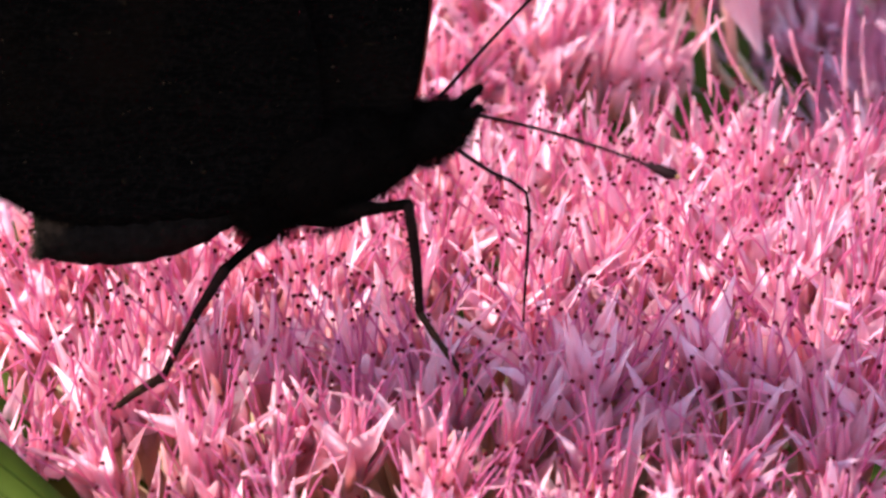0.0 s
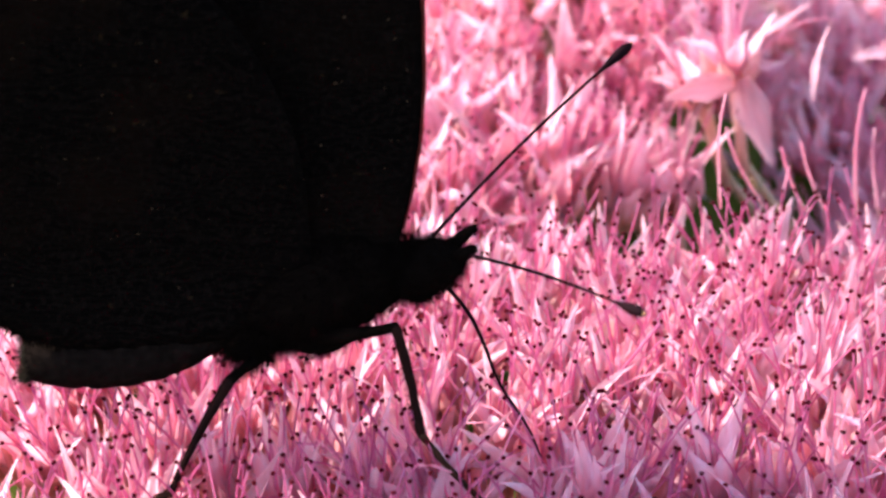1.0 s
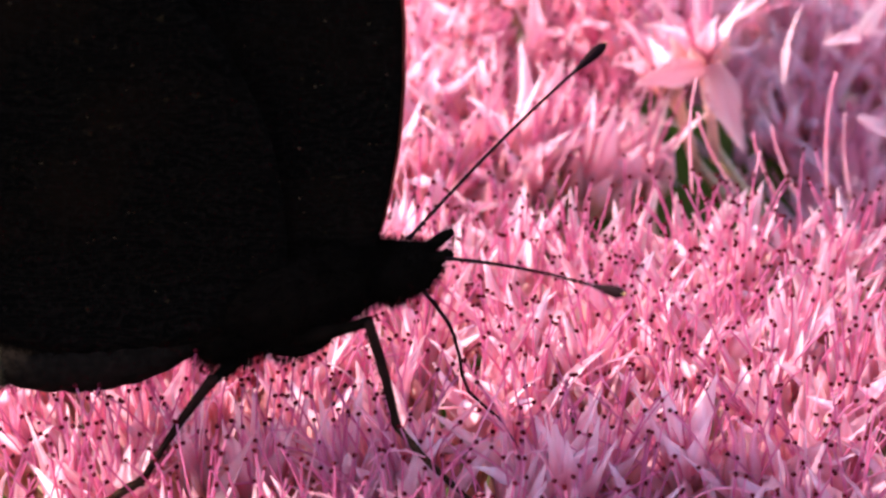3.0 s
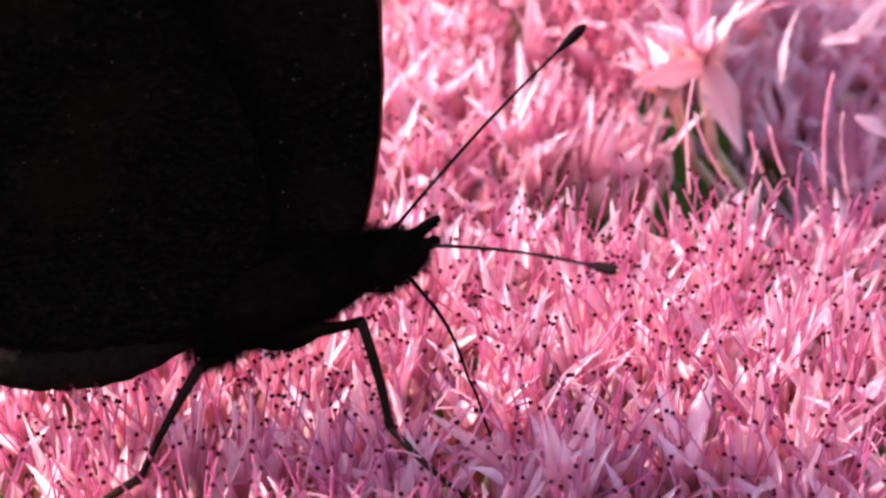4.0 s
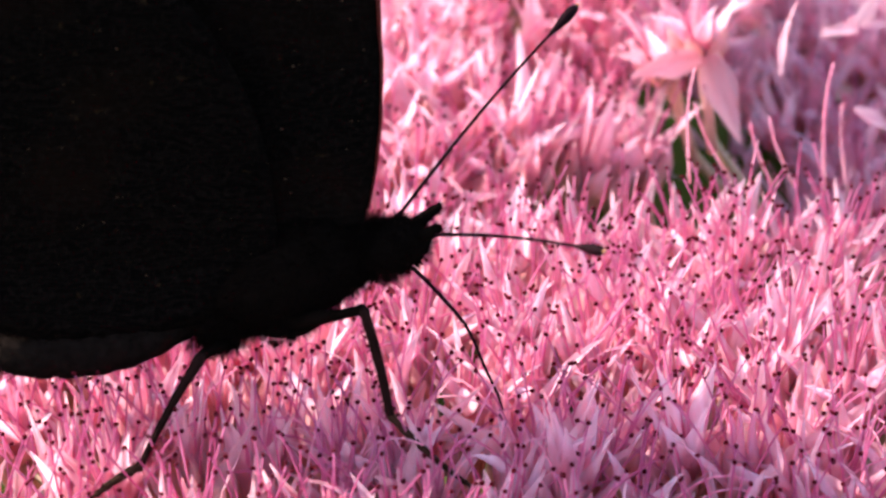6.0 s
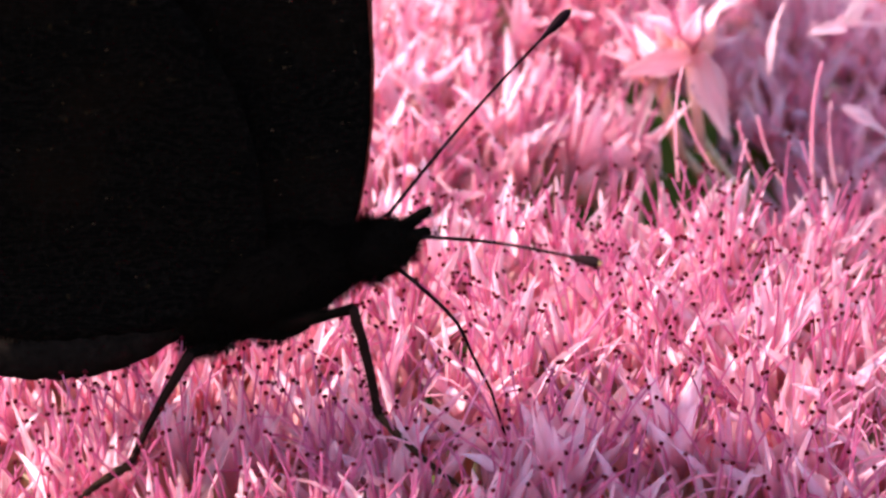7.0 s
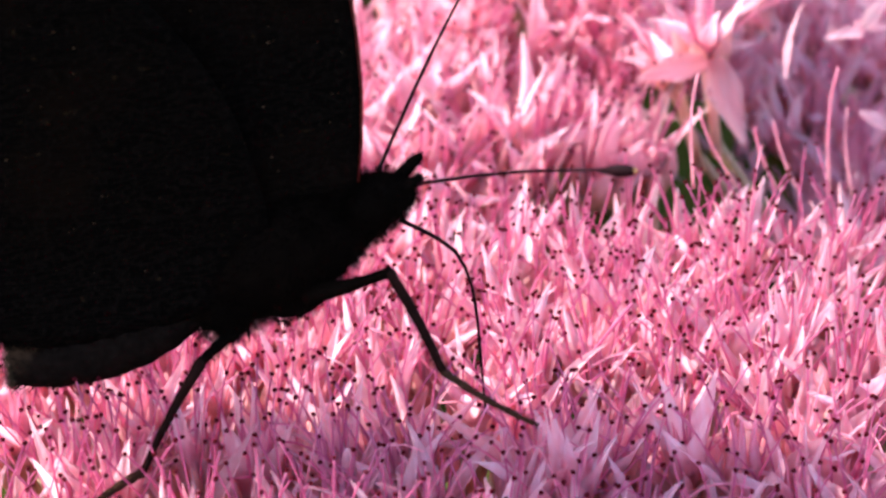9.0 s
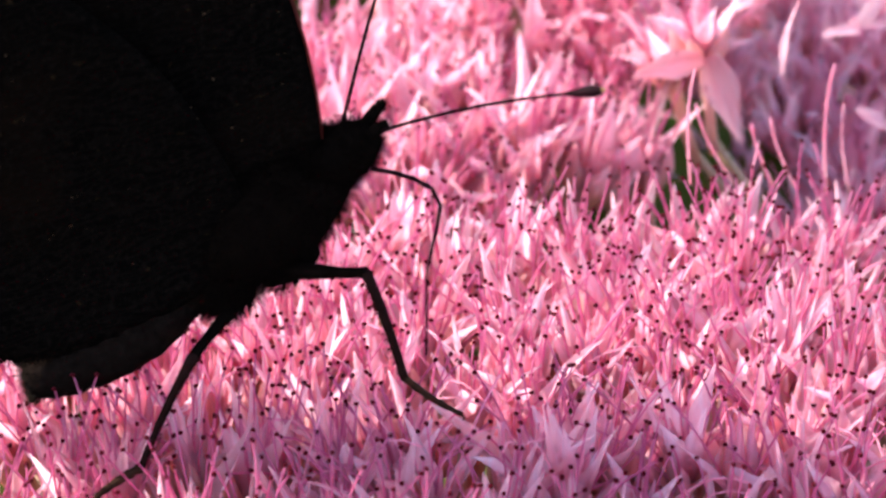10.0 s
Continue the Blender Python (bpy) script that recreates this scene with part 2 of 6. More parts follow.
rnd = random.Random(41)
PETALS = {"closed": [], "half": [], "open": []}
for state, low, high in (("closed", 4, 16), ("half", 14, 30), ("open", 28, 50)):
    for i in range(12):
        l0 = rnd.uniform(low, high)
        PETALS[state].append(petal_mesh(rnd.uniform(4.5, 6.0) * MM, rnd.uniform(0.95, 1.5) * MM, l0, l0 + rnd.choice((-8, -2, 4, 10, 20, 40)) + rnd.uniform(-6, 8),
                                        rnd.uniform(0.35, 1.0), rnd.uniform(-34, 34), rnd.uniform(-0.16, 0.16), rnd.uniform(0.08, 0.30)))
STAMENS = []
for i in range(24):
    l0 = rnd.uniform(2, 34)
    STAMENS.append(stamen_mesh(rnd.uniform(5.6, 7.6) * MM * (1.2 if i % 7 == 3 else 1), l0, l0 + rnd.choice((-8, 6, 18, 34, 85 if i % 7 == 3 else 50)) + rnd.uniform(-6, 8), i % 9 != 8))
CORES = [floret_core(rnd.uniform(2.8, 4.2) * MM) for i in range(5)]


def floret(head, place, lean, turn, size, rng, full=0.78, state=""):
    """One star-shaped floret as a part of its flower head; petals and stamens are parts of it."""
    m = Matrix.Translation(place) @ lean.to_matrix().to_4x4() @ pose(0, 0, 0, 0, 0, turn) @ Matrix.Scale(size, 4)
    f = piece("floret", rng.choice(CORES), head, m)
    state = state or rng.choice(("closed", "half", "half", "open", "open"))
    for k in range(5):
        piece("petal", rng.choice(PETALS[state]), f, pose(0, 0, 0, rng.uniform(-6, 6), rng.uniform(-8, 8), 72 * k + rng.uniform(-11, 11)))
    for k in range(10):
        if rng.random() < full:
            piece("stamen", rng.choice(STAMENS), f, pose(0, 0, 0, rng.uniform(-7, 7), rng.uniform(-9, 9), 36 * k + rng.uniform(-14, 14)) @ Matrix.Scale(min(1, 1.02 / size), 4))
    return f


def flower_head(label, centre, radii, top, dome, tilt, spacing, seed, base_z, keep_free, size=1.0, full=0.78, placed=()):
    """A flat-topped cluster: florets on a low dome, branching stalks below them, one stout stem to the ground."""
    rng = random.Random(seed)
    cx, cy = centre
    head = tagged(new("sedum_flower_head"), label, "flower", "sedum flower heads")
    head.location = (cx * MM, cy * MM, base_z)
    hub = Vector((0, 0, (top - 24) * MM - base_z))
    b = Build()
    b.tube([Vector((0, 0, 0)), Vector((0.003, 0.002, hub.z * 0.5)), hub], [0.0042, 0.0038, 0.0030], 10, 0)
    for base, end, state, big, mark in placed:
        own = random.Random(mark)
        axis = Vector((0, 0, 1)).rotation_difference(end - base)
        p = base * MM - head.location
        floret(head, p, axis, own.uniform(0, 360), big, own, 1.0, state)
        foot = p + axis @ Vector((0, 0, -0.006))
        b.tube([foot, foot.lerp(hub, 0.5) + Vector((foot.x * 0.10, foot.y * 0.10, -0.002)), hub], [0.00033, 0.0005, 0.0009], 5, 0)
    rowstep = spacing * 0.86
    ny = int(radii[1] / rowstep) + 1
    nx = int(radii[0] / spacing) + 1
    for j in range(-ny, ny + 1):
        for i in range(-nx, nx + 1):
            x = (i + 0.5 * (j % 2)) * spacing + rng.uniform(-0.26, 0.26) * spacing
            y = j * rowstep + rng.uniform(-0.26, 0.26) * spacing
            rho = (abs(x / radii[0]) ** 3 + abs(y / radii[1]) ** 3) ** (1 / 3)
            if rho > 1 or any(math.hypot(x + cx - o[0].x, y + cy - o[0].y) < 2.3 for o in placed) or any(math.hypot(x + cx - fx, y + cy - fy) < fr for fx, fy, fr in keep_free):
                continue
            z = top - 4.6 - dome * rho ** 4 + rng.uniform(-1.0, 0.9) + 1.3 * noise.noise(Vector((x * 0.16, y * 0.16, seed)))
            out = Vector((x / radii[0] ** 1.0, y / radii[1], 0))
            lean_axis = Vector((-out.y, out.x, 0))
            ang = radians(tilt) * rho ** 1.5
            lean = Matrix.Rotation(ang, 3, lean_axis.normalized() if lean_axis.length > 1e-5 else Vector((1, 0, 0)))
            lean = lean @ Euler((rng.gauss(0, 0.16), rng.gauss(0, 0.16), 0)).to_matrix()
            p = Vector((x, y, z)) * MM - Vector((0, 0, base_z))
            floret(head, p, lean.to_quaternion(), rng.uniform(0, 360), size * rng.uniform(0.82, 1.2), rng, full)
            foot = p + lean @ Vector((0, 0, -0.006))
            mid = foot.lerp(hub, 0.5) + Vector((foot.x * 0.10, foot.y * 0.10, -0.002))
            b.tube([foot, mid, hub], [0.00033, 0.0005, 0.0009], 5, 0)
    piece("stalk", b.done("stalk", [M_STEM]), head, None, "pale green branching flower stalk")
    return head


GROUND_Z = -0.34


def leaf_mesh(length, width):
    """A fleshy, toothed sedum leaf with thickness."""
    rows, across = 13, 6
    verts, faces = [], []
    for side in (0, 1):
        for i in range(rows):
            t = i / (rows - 1)
            w = width * 0.5 * (0.25 + 0.75 * math.sin(min(1.0, t * 1.35) * math.pi / 2)) * (1 - max(0, (t - 0.55) / 0.45) ** 2.2) + 0.0004
            w *= 1 + 0.06 * (i % 2)
            for k in range(across + 1):
                u = k / across * 2 - 1
                z = 0.10 * length * math.sin(t * 2.4) + 0.30 * w * u * u - 0.0005 * (abs(u) < 0.1)
                verts.append((t * length, u * w, z + (0.0007 if side else -0.0007) * (1 - 0.75 * abs(u))))
    n = across + 1
    off = rows * n
    for i in range(rows - 1):
        for k in range(across):
            a, b, c, d = i * n + k, i * n + k + 1, (i + 1) * n + k + 1, (i + 1) * n + k
            faces += [(a, d, c, b), (off + a, off + b, off + c, off + d)]
        faces += [(i * n, off + i * n, off + (i + 1) * n, (i + 1) * n),
                  (i * n + across, (i + 1) * n + across, off + (i + 1) * n + across, off + i * n + across)]
    faces.append(tuple(off - n + k for k in range(n)) + tuple(2 * off - n + k for k in reversed(range(n))))
    faces.append(tuple(off + k for k in range(n)) + tuple(k for k in reversed(range(n))))
    return mesh("leaf", verts, faces, [M_LEAF])


LEAVES = [leaf_mesh(0.044, 0.020), leaf_mesh(0.036, 0.018), leaf_mesh(0.050, 0.024)]


def leafy_head(label, centre, radii, top, dome, tilt, spacing, seed, keep_free=(), size=1.0, full=0.78, placed=()):
    """A flower head with its fleshy leaves along the stem."""
    head = flower_head(label, centre, radii, top, dome, tilt, spacing, seed, GROUND_Z, keep_free, size, full, placed)
    rng = random.Random(seed + 5)
    z, turn = -GROUND_Z - 0.036, rng.uniform(0, 90)
    while z > 0.10:
        for k in range(3):
            piece("leaf", rng.choice(LEAVES), head, pose(0.001, 0.001, z + rng.uniform(-0.003, 0.003), rng.uniform(-10, 10), rng.uniform(-32, 6), turn + 120 * k + rng.uniform(-15, 15)))
        z -= 0.022
        turn += 60
    return head


# ---- ground ----
gm = bmesh.new()
bmesh.ops.create_grid(gm, x_segments=80, y_segments=80, size=1.0)
for v in gm.verts:
    r = max(abs(v.co.x), abs(v.co.y))
    s = 1.2 * r + 400 * r ** 8
    v.co.x, v.co.y = v.co.x * s / max(r, 1e-6), v.co.y * s / max(r, 1e-6)
    v.co.z = GROUND_Z + (0.010 * noise.noise(v.co * 9) + 0.004 * noise.noise(v.co * 31)) * (r < 0.6)
gd = bpy.data.meshes.new("ground")
gm.to_mesh(gd)
gm.free()
gd.materials.append(M_SOIL)
tagged(new("ground", gd), "dark brown garden soil below the flowers", "ground", kind="structure")

# ---- flower heads ----
def span(start, end, chord, roll):
    """The pose that lays a piece whose ends lie along chord between two points, turned by roll about that line."""
    d = (end - start).normalized()
    x = Vector((0, -1, 0))
    x = (x - d * x.dot(d)).normalized()
    to = Matrix((x, d.cross(x), d)).transposed()
    c = chord.normalized()
    xi = Vector((1, 0, 0))
    xi = (xi - c * xi.dot(c)).normalized()
    own = Matrix((xi, c.cross(xi), c)).transposed()
    return to @ Matrix.Rotation(radians(roll), 3, "Z") @ own.transposed()


def own_petal(head, start, end, width, bend=8, roll=0):
    """A single large petal from start to end (mm)."""
    a, e = Vector(start) * MM, Vector(end) * MM
    me = petal_mesh((e - a).length, width * MM, 0, bend, 0.45, roll * 0.3 + 12, 0.0, 0.15)
    tip = me.vertices[8 * 5 + 2].co
    m = span(a, e, Vector(tip), roll).to_4x4()
    m.translation = a - head.location
    return piece("petal", me, head, m)


def own_stamen(head, start, end, bend=6, roll=0, anther=True, thick=1.0):
    """A single long stamen from start to end (mm)."""
    a, e = Vector(start) * MM, Vector(end) * MM
    me = stamen_mesh((e - a).length * (1 + (bend / 140) ** 2), -bend * 0.5, bend, anther, thick)
    tip = sum((me.vertices[7 * 5 + k].co for k in range(5)), Vector()) / 5
    m = span(a, e, tip, roll).to_4x4()
    m.translation = a - head.location
    return piece("stamen", me, head, m)


PLACED, PLACED_REAR, PLACED_RIGHT = [], [], []


def set_floret(where, base, top, state, size, seed):
    """Notes a floret that stands out in its head: its base and the end of its axis (mm)."""
    where.append((Vector(base), Vector(top), state, size, seed))


set_floret(PLACED, (-1.22, -6.87, -4.00), (-1.51, -7.47, 2.74), "open", 1.15, 100)
set_floret(PLACED, (-7.82, -10.19, -4.00), (-7.10, -10.79, 1.16), "half", 1.1, 101)
set_floret(PLACED, (4.60, -12.48, -4.00), (4.22, -13.08, 1.46), "open", 1.15, 102)
set_floret(PLACED, (2.95, -4.08, -4.00), (2.94, -4.68, 1.94), "half", 1.1, 103)
set_floret(PLACED, (-6.23, -3.16, -4.00), (-6.28, -3.76, 1.79), "half", 1.05, 104)
set_floret(PLACED, (-15.33, -15.06, -4.00), (-14.99, -15.66, 1.60), "half", 1.1, 105)
set_floret(PLACED, (-19.26, -20.32, -5.00), (-19.16, -20.92, 1.70), "closed", 1.15, 107)
set_floret(PLACED, (-12.20, -24.41, -4.00), (-12.99, -25.01, 0.00), "open", 1.1, 108)
set_floret(PLACED, (-9.21, -25.91, -5.00), (-8.82, -26.51, -1.31), "open", 1.1, 109)
set_floret(PLACED, (-13.04, -26.92, -5.00), (-12.79, -27.52, -0.99), "closed", 1.15, 110)
set_floret(PLACED, (-17.18, -26.95, -5.00), (-18.05, -27.55, -1.65), "half", 0.95, 111)
set_floret(PLACED, (-4.93, -19.12, -4.00), (-6.01, -19.72, -0.28), "half", 1.1, 112)
set_floret(PLACED, (18.41, -17.33, -4.00), (17.92, -17.93, 0.74), "open", 1.2, 113)
set_floret(PLACED, (12.35, -19.01, -4.00), (11.53, -19.61, 1.04), "closed", 1.2, 114)
set_floret(PLACED, (8.05, -18.49, -4.00), (7.91, -19.09, 0.06), "half", 1.1, 115)
set_floret(PLACED, (2.34, -25.33, -5.00), (2.69, -25.93, -0.81), "closed", 1.2, 116)
set_floret(PLACED, (6.23, -25.80, -5.00), (6.29, -26.40, -0.66), "half", 1.1, 117)
set_floret(PLACED, (18.33, -25.72, -5.00), (18.03, -26.32, -1.15), "half", 1.1, 118)
set_floret(PLACED, (13.64, -25.25, -5.00), (13.63, -25.85, -1.14), "half", 1.0, 119)
set_floret(PLACED, (16.19, -12.44, -4.00), (15.77, -13.04, 0.79), "half", 1.1, 120)
set_floret(PLACED, (13.28, -9.53, -4.00), (12.31, -10.13, 0.83), "half", 1.05, 121)
set_floret(PLACED, (11.34, -6.53, -4.00), (10.97, -7.13, 1.56), "closed", 1.05, 122)
set_floret(PLACED, (20.95, -12.43, -4.00), (20.92, -13.03, 0.12), "open", 1.2, 123)
set_floret(PLACED, (16.72, 1.20, -3.50), (16.52, 0.60, -0.30), "open", 1.0, 124)
set_floret(PLACED, (7.69, -9.55, -4.00), (7.41, -10.15, 0.83), "half", 1.05, 125)
set_floret(PLACED, (20.47, -2.76, -4.00), (20.13, -3.36, 0.92), "half", 1.0, 126)
set_floret(PLACED, (-2.74, 3.74, -4.00), (-2.70, 3.14, 1.37), "closed", 1.1, 127)
set_floret(PLACED, (0.49, 2.86, -5.30), (0.47, 2.26, 0.35), "half", 1.05, 160)
set_floret(PLACED, (4.09, 3.64, -4.80), (4.43, 3.04, 0.78), "closed", 1.1, 161)
set_floret(PLACED, (7.34, 4.34, -4.80), (7.49, 3.74, -0.39), "half", 1.0, 162)
set_floret(PLACED, (10.57, 5.39, -4.80), (10.43, 4.79, -0.92), "half", 1.0, 163)
set_floret(PLACED, (13.98, 5.40, -4.80), (13.71, 4.80, -0.92), "half", 1.0, 164)
set_floret(PLACED, (16.88, 5.06, -4.80), (16.88, 4.46, -0.74), "closed", 1.1, 165)
set_floret(PLACED, (19.96, 5.07, -4.80), (19.71, 4.47, -0.92), "half", 1.0, 166)
set_floret(PLACED, (23.25, 5.43, -4.80), (22.98, 4.83, -1.28), "half", 1.0, 167)
set_floret(PLACED, (-1.47, 7.10, -4.80), (-1.46, 6.50, -0.18), "half", 1.0, 168)
set_floret(PLACED, (-4.02, 3.18, -5.30), (-4.28, 2.58, 0.00), "half", 1.05, 169)
set_floret(PLACED_REAR, (2.29, 19.79, -5.72), (1.53, 19.13, 1.69), "open", 1.34, 140)
set_floret(PLACED_REAR, (0.56, 29.73, -6.81), (-0.82, 29.07, -0.91), "half", 1.28, 141)
set_floret(PLACED_REAR, (-2.98, 21.34, -5.72), (-3.91, 20.68, 0.58), "half", 1.23, 142)
set_floret(PLACED_REAR, (5.71, 23.17, -6.81), (5.95, 22.51, -0.63), "closed", 1.34, 143)
set_floret(PLACED_REAR, (4.85, 33.17, -6.81), (4.39, 32.52, -0.85), "half", 1.28, 144)
set_floret(PLACED_REAR, (8.08, 24.79, -6.81), (7.78, 24.14, -1.76), "half", 1.23, 145)
set_floret(PLACED_REAR, (10.68, 30.61, -6.81), (10.33, 29.96, -1.69), "half", 1.23, 146)
set_floret(PLACED_REAR, (10.85, 25.66, -8.44), (9.83, 25.01, -4.73), "open", 1.07, 147)
set_floret(PLACED_REAR, (8.13, 36.73, -6.81), (8.39, 36.07, -2.00), "half", 1.28, 148)
set_floret(PLACED_RIGHT, (14.34, 27.00, -2.30), (12.89, 26.40, 2.64), "half", 1.15, 180)
set_floret(PLACED_RIGHT, (16.16, 24.00, 0.25), (15.37, 23.40, 5.83), "half", 1.1, 181)
set_floret(PLACED_RIGHT, (12.62, 22.00, -7.80), (11.70, 21.40, -2.02), "closed", 1.15, 183)

KEEP_FREE = (
    (16.1, 22.2, 3.5),
    (3.1, -6.0, 1.4),
    (1.0, -5.6, 1.4),
    (3.0, -19.6, 1.6),
    (17.8, -18.0, 2.2),
    (-20.5, -30.0, 2.2),
    (-16.5, -25.5, 2.4),
    (-13.5, -22.3, 1.8),
    (-4.3, -28.2, 1.8),
)
head_main = leafy_head("wide flat pink sedum flower head with dark anthers", (1, -13.0), (29, 18.2), 0.0, 1.7, 12, 3.6, 11, KEEP_FREE, 1.05, 1.0, PLACED)
head_front = leafy_head("pink sedum flower head catching full sun", (7, -45.3), (25, 15.3), 0.0, 4.0, 34, 3.9, 12, ((-20, -31, 3.5),))
head_rear = leafy_head("bright pink sedum flower head behind the butterfly", (-9, 31.0), (22, 18.5), -0.6, 3.0, 14, 3.7, 13, ((-16, 46, 13), (-4.5, 42, 6), (7.5, 46, 11)), 1.2, 0.6, PLACED_REAR)
head_right = leafy_head("pink sedum flower head with drooping outer florets", (38, 54), (22, 20), -11.0, 4.0, 24, 4.3, 14, KEEP_FREE, 1.15, 0.3, PLACED_RIGHT)
leafy_head("small pink sedum flower head farther back", (7.5, 50), (11.5, 18), 3.0, 3.0, 18, 4.0, 15, (), 1.2, 0.3)
for x, y, z, turn, rise in ((-48, -30, -11, -12, 4), (-54, -25.5, -7.5, -3, 1), (-52, -32, -7, -2, 2)):
    piece("leaf", LEAVES[1], head_front, pose((x - 7) * MM, (y + 45.3) * MM, z * MM - GROUND_Z, 10, rise, turn))
for x, y, z, turn, rise in ((-14, 33, -13, 4, 14), (-12, 41, -15, -4, 16), (-6, 48, -18, 6, 22)):
    piece("leaf", LEAVES[0], head_right, pose((x - 38) * MM, (y - 54) * MM, z * MM - GROUND_Z, 10, rise, turn))
for x, y, z, turn, rise in ((-38.5, 56, -6.5, -3, 0), (-36, 51, -12.5, -4, 0), (-34, 48, -16, 2, 0)):
    piece("leaf", LEAVES[1], head_rear, pose((x + 9) * MM, (y - 31.0) * MM, z * MM - GROUND_Z, 8, rise, turn))
leafy_head("low shaded pink sedum flower head", (35, 30), (11, 9), -11.0, 2.4, 12, 3.7, 16, (), 1.1, 0.4)

own_petal(head_main, (5.38, -4.06, -2.50), (7.66, -5.06, 0.48), 0.79, 25, -30)
own_petal(head_main, (5.80, -0.20, -2.50), (7.54, -1.20, 0.39), 0.79, 20, -30)
own_petal(head_main, (3.89, 6.55, -3.00), (4.55, 6.05, 0.91), 1.21, 4, 10)
own_petal(head_main, (4.92, 6.27, -3.00), (4.85, 5.77, -0.39), 0.79, 4, 0)
own_petal(head_main, (15.63, 7.00, -2.50), (17.28, 6.50, 0.43), 1.03, 20, -40)
own_petal(head_right, (16.42, 22.55, 1.00), (18.42, 20.05, -3.98), 2.36, 14, -5)
own_petal(head_right, (15.86, 22.05, 1.00), (11.62, 20.55, 0.47), 1.88, 14, 20)
own_petal(head_right, (16.33, 23.72, 1.00), (19.00, 22.72, 1.99), 0.79, 45, -30)
own_petal(head_right, (20.56, 21.56, 0.00), (21.83, 22.06, 5.08), 0.61, 45, 30)
own_petal(head_right, (26.49, 29.21, 0.00), (24.13, 28.71, -0.48), 1.09, 20, -20)
own_petal(head_right, (26.49, 29.21, 0.00), (28.19, 29.71, 2.52), 1.09, 10, -20)
own_petal(head_right, (25.89, 30.27, 0.00), (29.11, 29.77, -0.33), 0.73, 30, -20)
own_petal(head_right, (26.18, 25.90, -4.00), (29.23, 24.90, -5.98), 1.03, 20, 10)
own_stamen(head_main, (-1.62, 8.66, -3.00), (-1.43, 8.66, 2.79), 8, 0, True, 1.50)
own_stamen(head_main, (6.50, -9.80, -3.00), (9.56, -10.80, 2.03), 55, 160, True, 1.80)
own_stamen(head_main, (11.50, -2.41, -3.00), (9.24, -3.41, 1.40), 14, 180, True, 1.20)
own_stamen(head_main, (17.27, -8.36, -3.00), (14.92, -9.36, 2.76), 12, 180, True, 1.20)
own_stamen(head_main, (14.60, -11.38, -2.00), (12.57, -12.38, 0.46), 8, 0, True, 1.20)
own_stamen(head_main, (2.96, -20.59, -4.00), (2.92, -20.59, 0.56), 4, 0, False, 2.20)
own_stamen(head_main, (-4.89, -11.12, -2.50), (-6.54, -12.12, -0.10), 20, 180, True, 1.30)
own_stamen(head_main, (10.13, -3.55, -3.00), (8.43, -4.55, 1.42), 14, 180, True, 1.20)
own_stamen(head_main, (11.38, -2.40, -2.50), (9.52, -3.20, 1.17), 20, 0, True, 1.25)
own_stamen(head_main, (10.98, -5.13, -2.50), (10.02, -5.93, 0.28), 10, 0, True, 1.25)
own_stamen(head_main, (16.90, -12.06, -2.50), (14.59, -12.86, 4.51), 14, 0, True, 1.25)
own_stamen(head_main, (15.85, -13.91, -2.50), (12.55, -14.71, 1.64), 6, 0, True, 1.25)
own_stamen(head_main, (14.25, -10.60, -2.50), (15.77, -11.40, -0.66), 50, 180, True, 1.25)
own_stamen(head_main, (15.76, -13.91, -2.50), (13.44, -14.71, -0.34), 25, 0, True, 1.25)
own_stamen(head_main, (18.06, -12.35, -2.50), (15.97, -13.15, -0.67), 70, 0, True, 1.25)
own_stamen(head_main, (13.39, -5.75, -2.50), (12.70, -6.55, 0.56), 10, 0, True, 1.25)
own_stamen(head_main, (-2.74, -7.04, -2.50), (-7.22, -7.84, 0.78), 45, 0, True, 1.25)
own_stamen(head_main, (-4.17, -11.25, -2.50), (-6.05, -12.05, -0.50), 20, 0, True, 1.25)
own_stamen(head_main, (-3.61, -19.62, -2.50), (-8.37, -20.42, 0.53), 50, 0, True, 1.25)
own_stamen(head_main, (-3.29, -21.76, -2.50), (-7.71, -22.56, 0.78), 50, 0, True, 1.25)
own_stamen(head_main, (-4.58, -11.14, -2.50), (-6.26, -11.94, -0.39), 20, 0, True, 1.25)
own_stamen(head_main, (-21.82, -18.66, -2.50), (-23.05, -19.46, 0.81), 10, 0, True, 1.25)
own_stamen(head_main, (-19.65, -22.76, -2.50), (-21.98, -23.56, 0.85), 8, 0, True, 1.25)
own_stamen(head_main, (-16.82, -16.41, -2.50), (-18.13, -17.21, 0.56), 8, 0, True, 1.25)
own_stamen(head_main, (-15.15, -14.30, -2.50), (-15.58, -15.10, 0.44), 6, 0, True, 1.25)
own_stamen(head_main, (-16.59, -14.99, -2.50), (-17.09, -15.79, -0.26), 4, 0, True, 1.25)
own_stamen(head_main, (17.78, -15.21, -2.50), (16.15, -16.01, -0.44), 6, 0, True, 1.25)
own_stamen(head_right, (13.64, 4.67, 1.00), (13.86, 3.67, 8.69), 16, 120, False, 1.40)
own_stamen(head_right, (16.97, 12.14, -3.00), (14.66, 11.14, 3.05), 16, 120, False, 1.40)
own_stamen(head_right, (20.53, 12.51, -3.00), (19.09, 11.51, 1.96), 14, 60, False, 1.60)
own_stamen(head_right, (22.60, 14.10, -4.00), (22.84, 13.10, 4.68), 14, 60, False, 1.70)
own_stamen(head_right, (23.96, 14.10, -4.00), (23.55, 13.10, 2.11), 14, 60, False, 1.60)
own_stamen(head_right, (19.29, 12.51, -3.00), (17.98, 11.51, 1.59), 14, 60, False, 1.50)

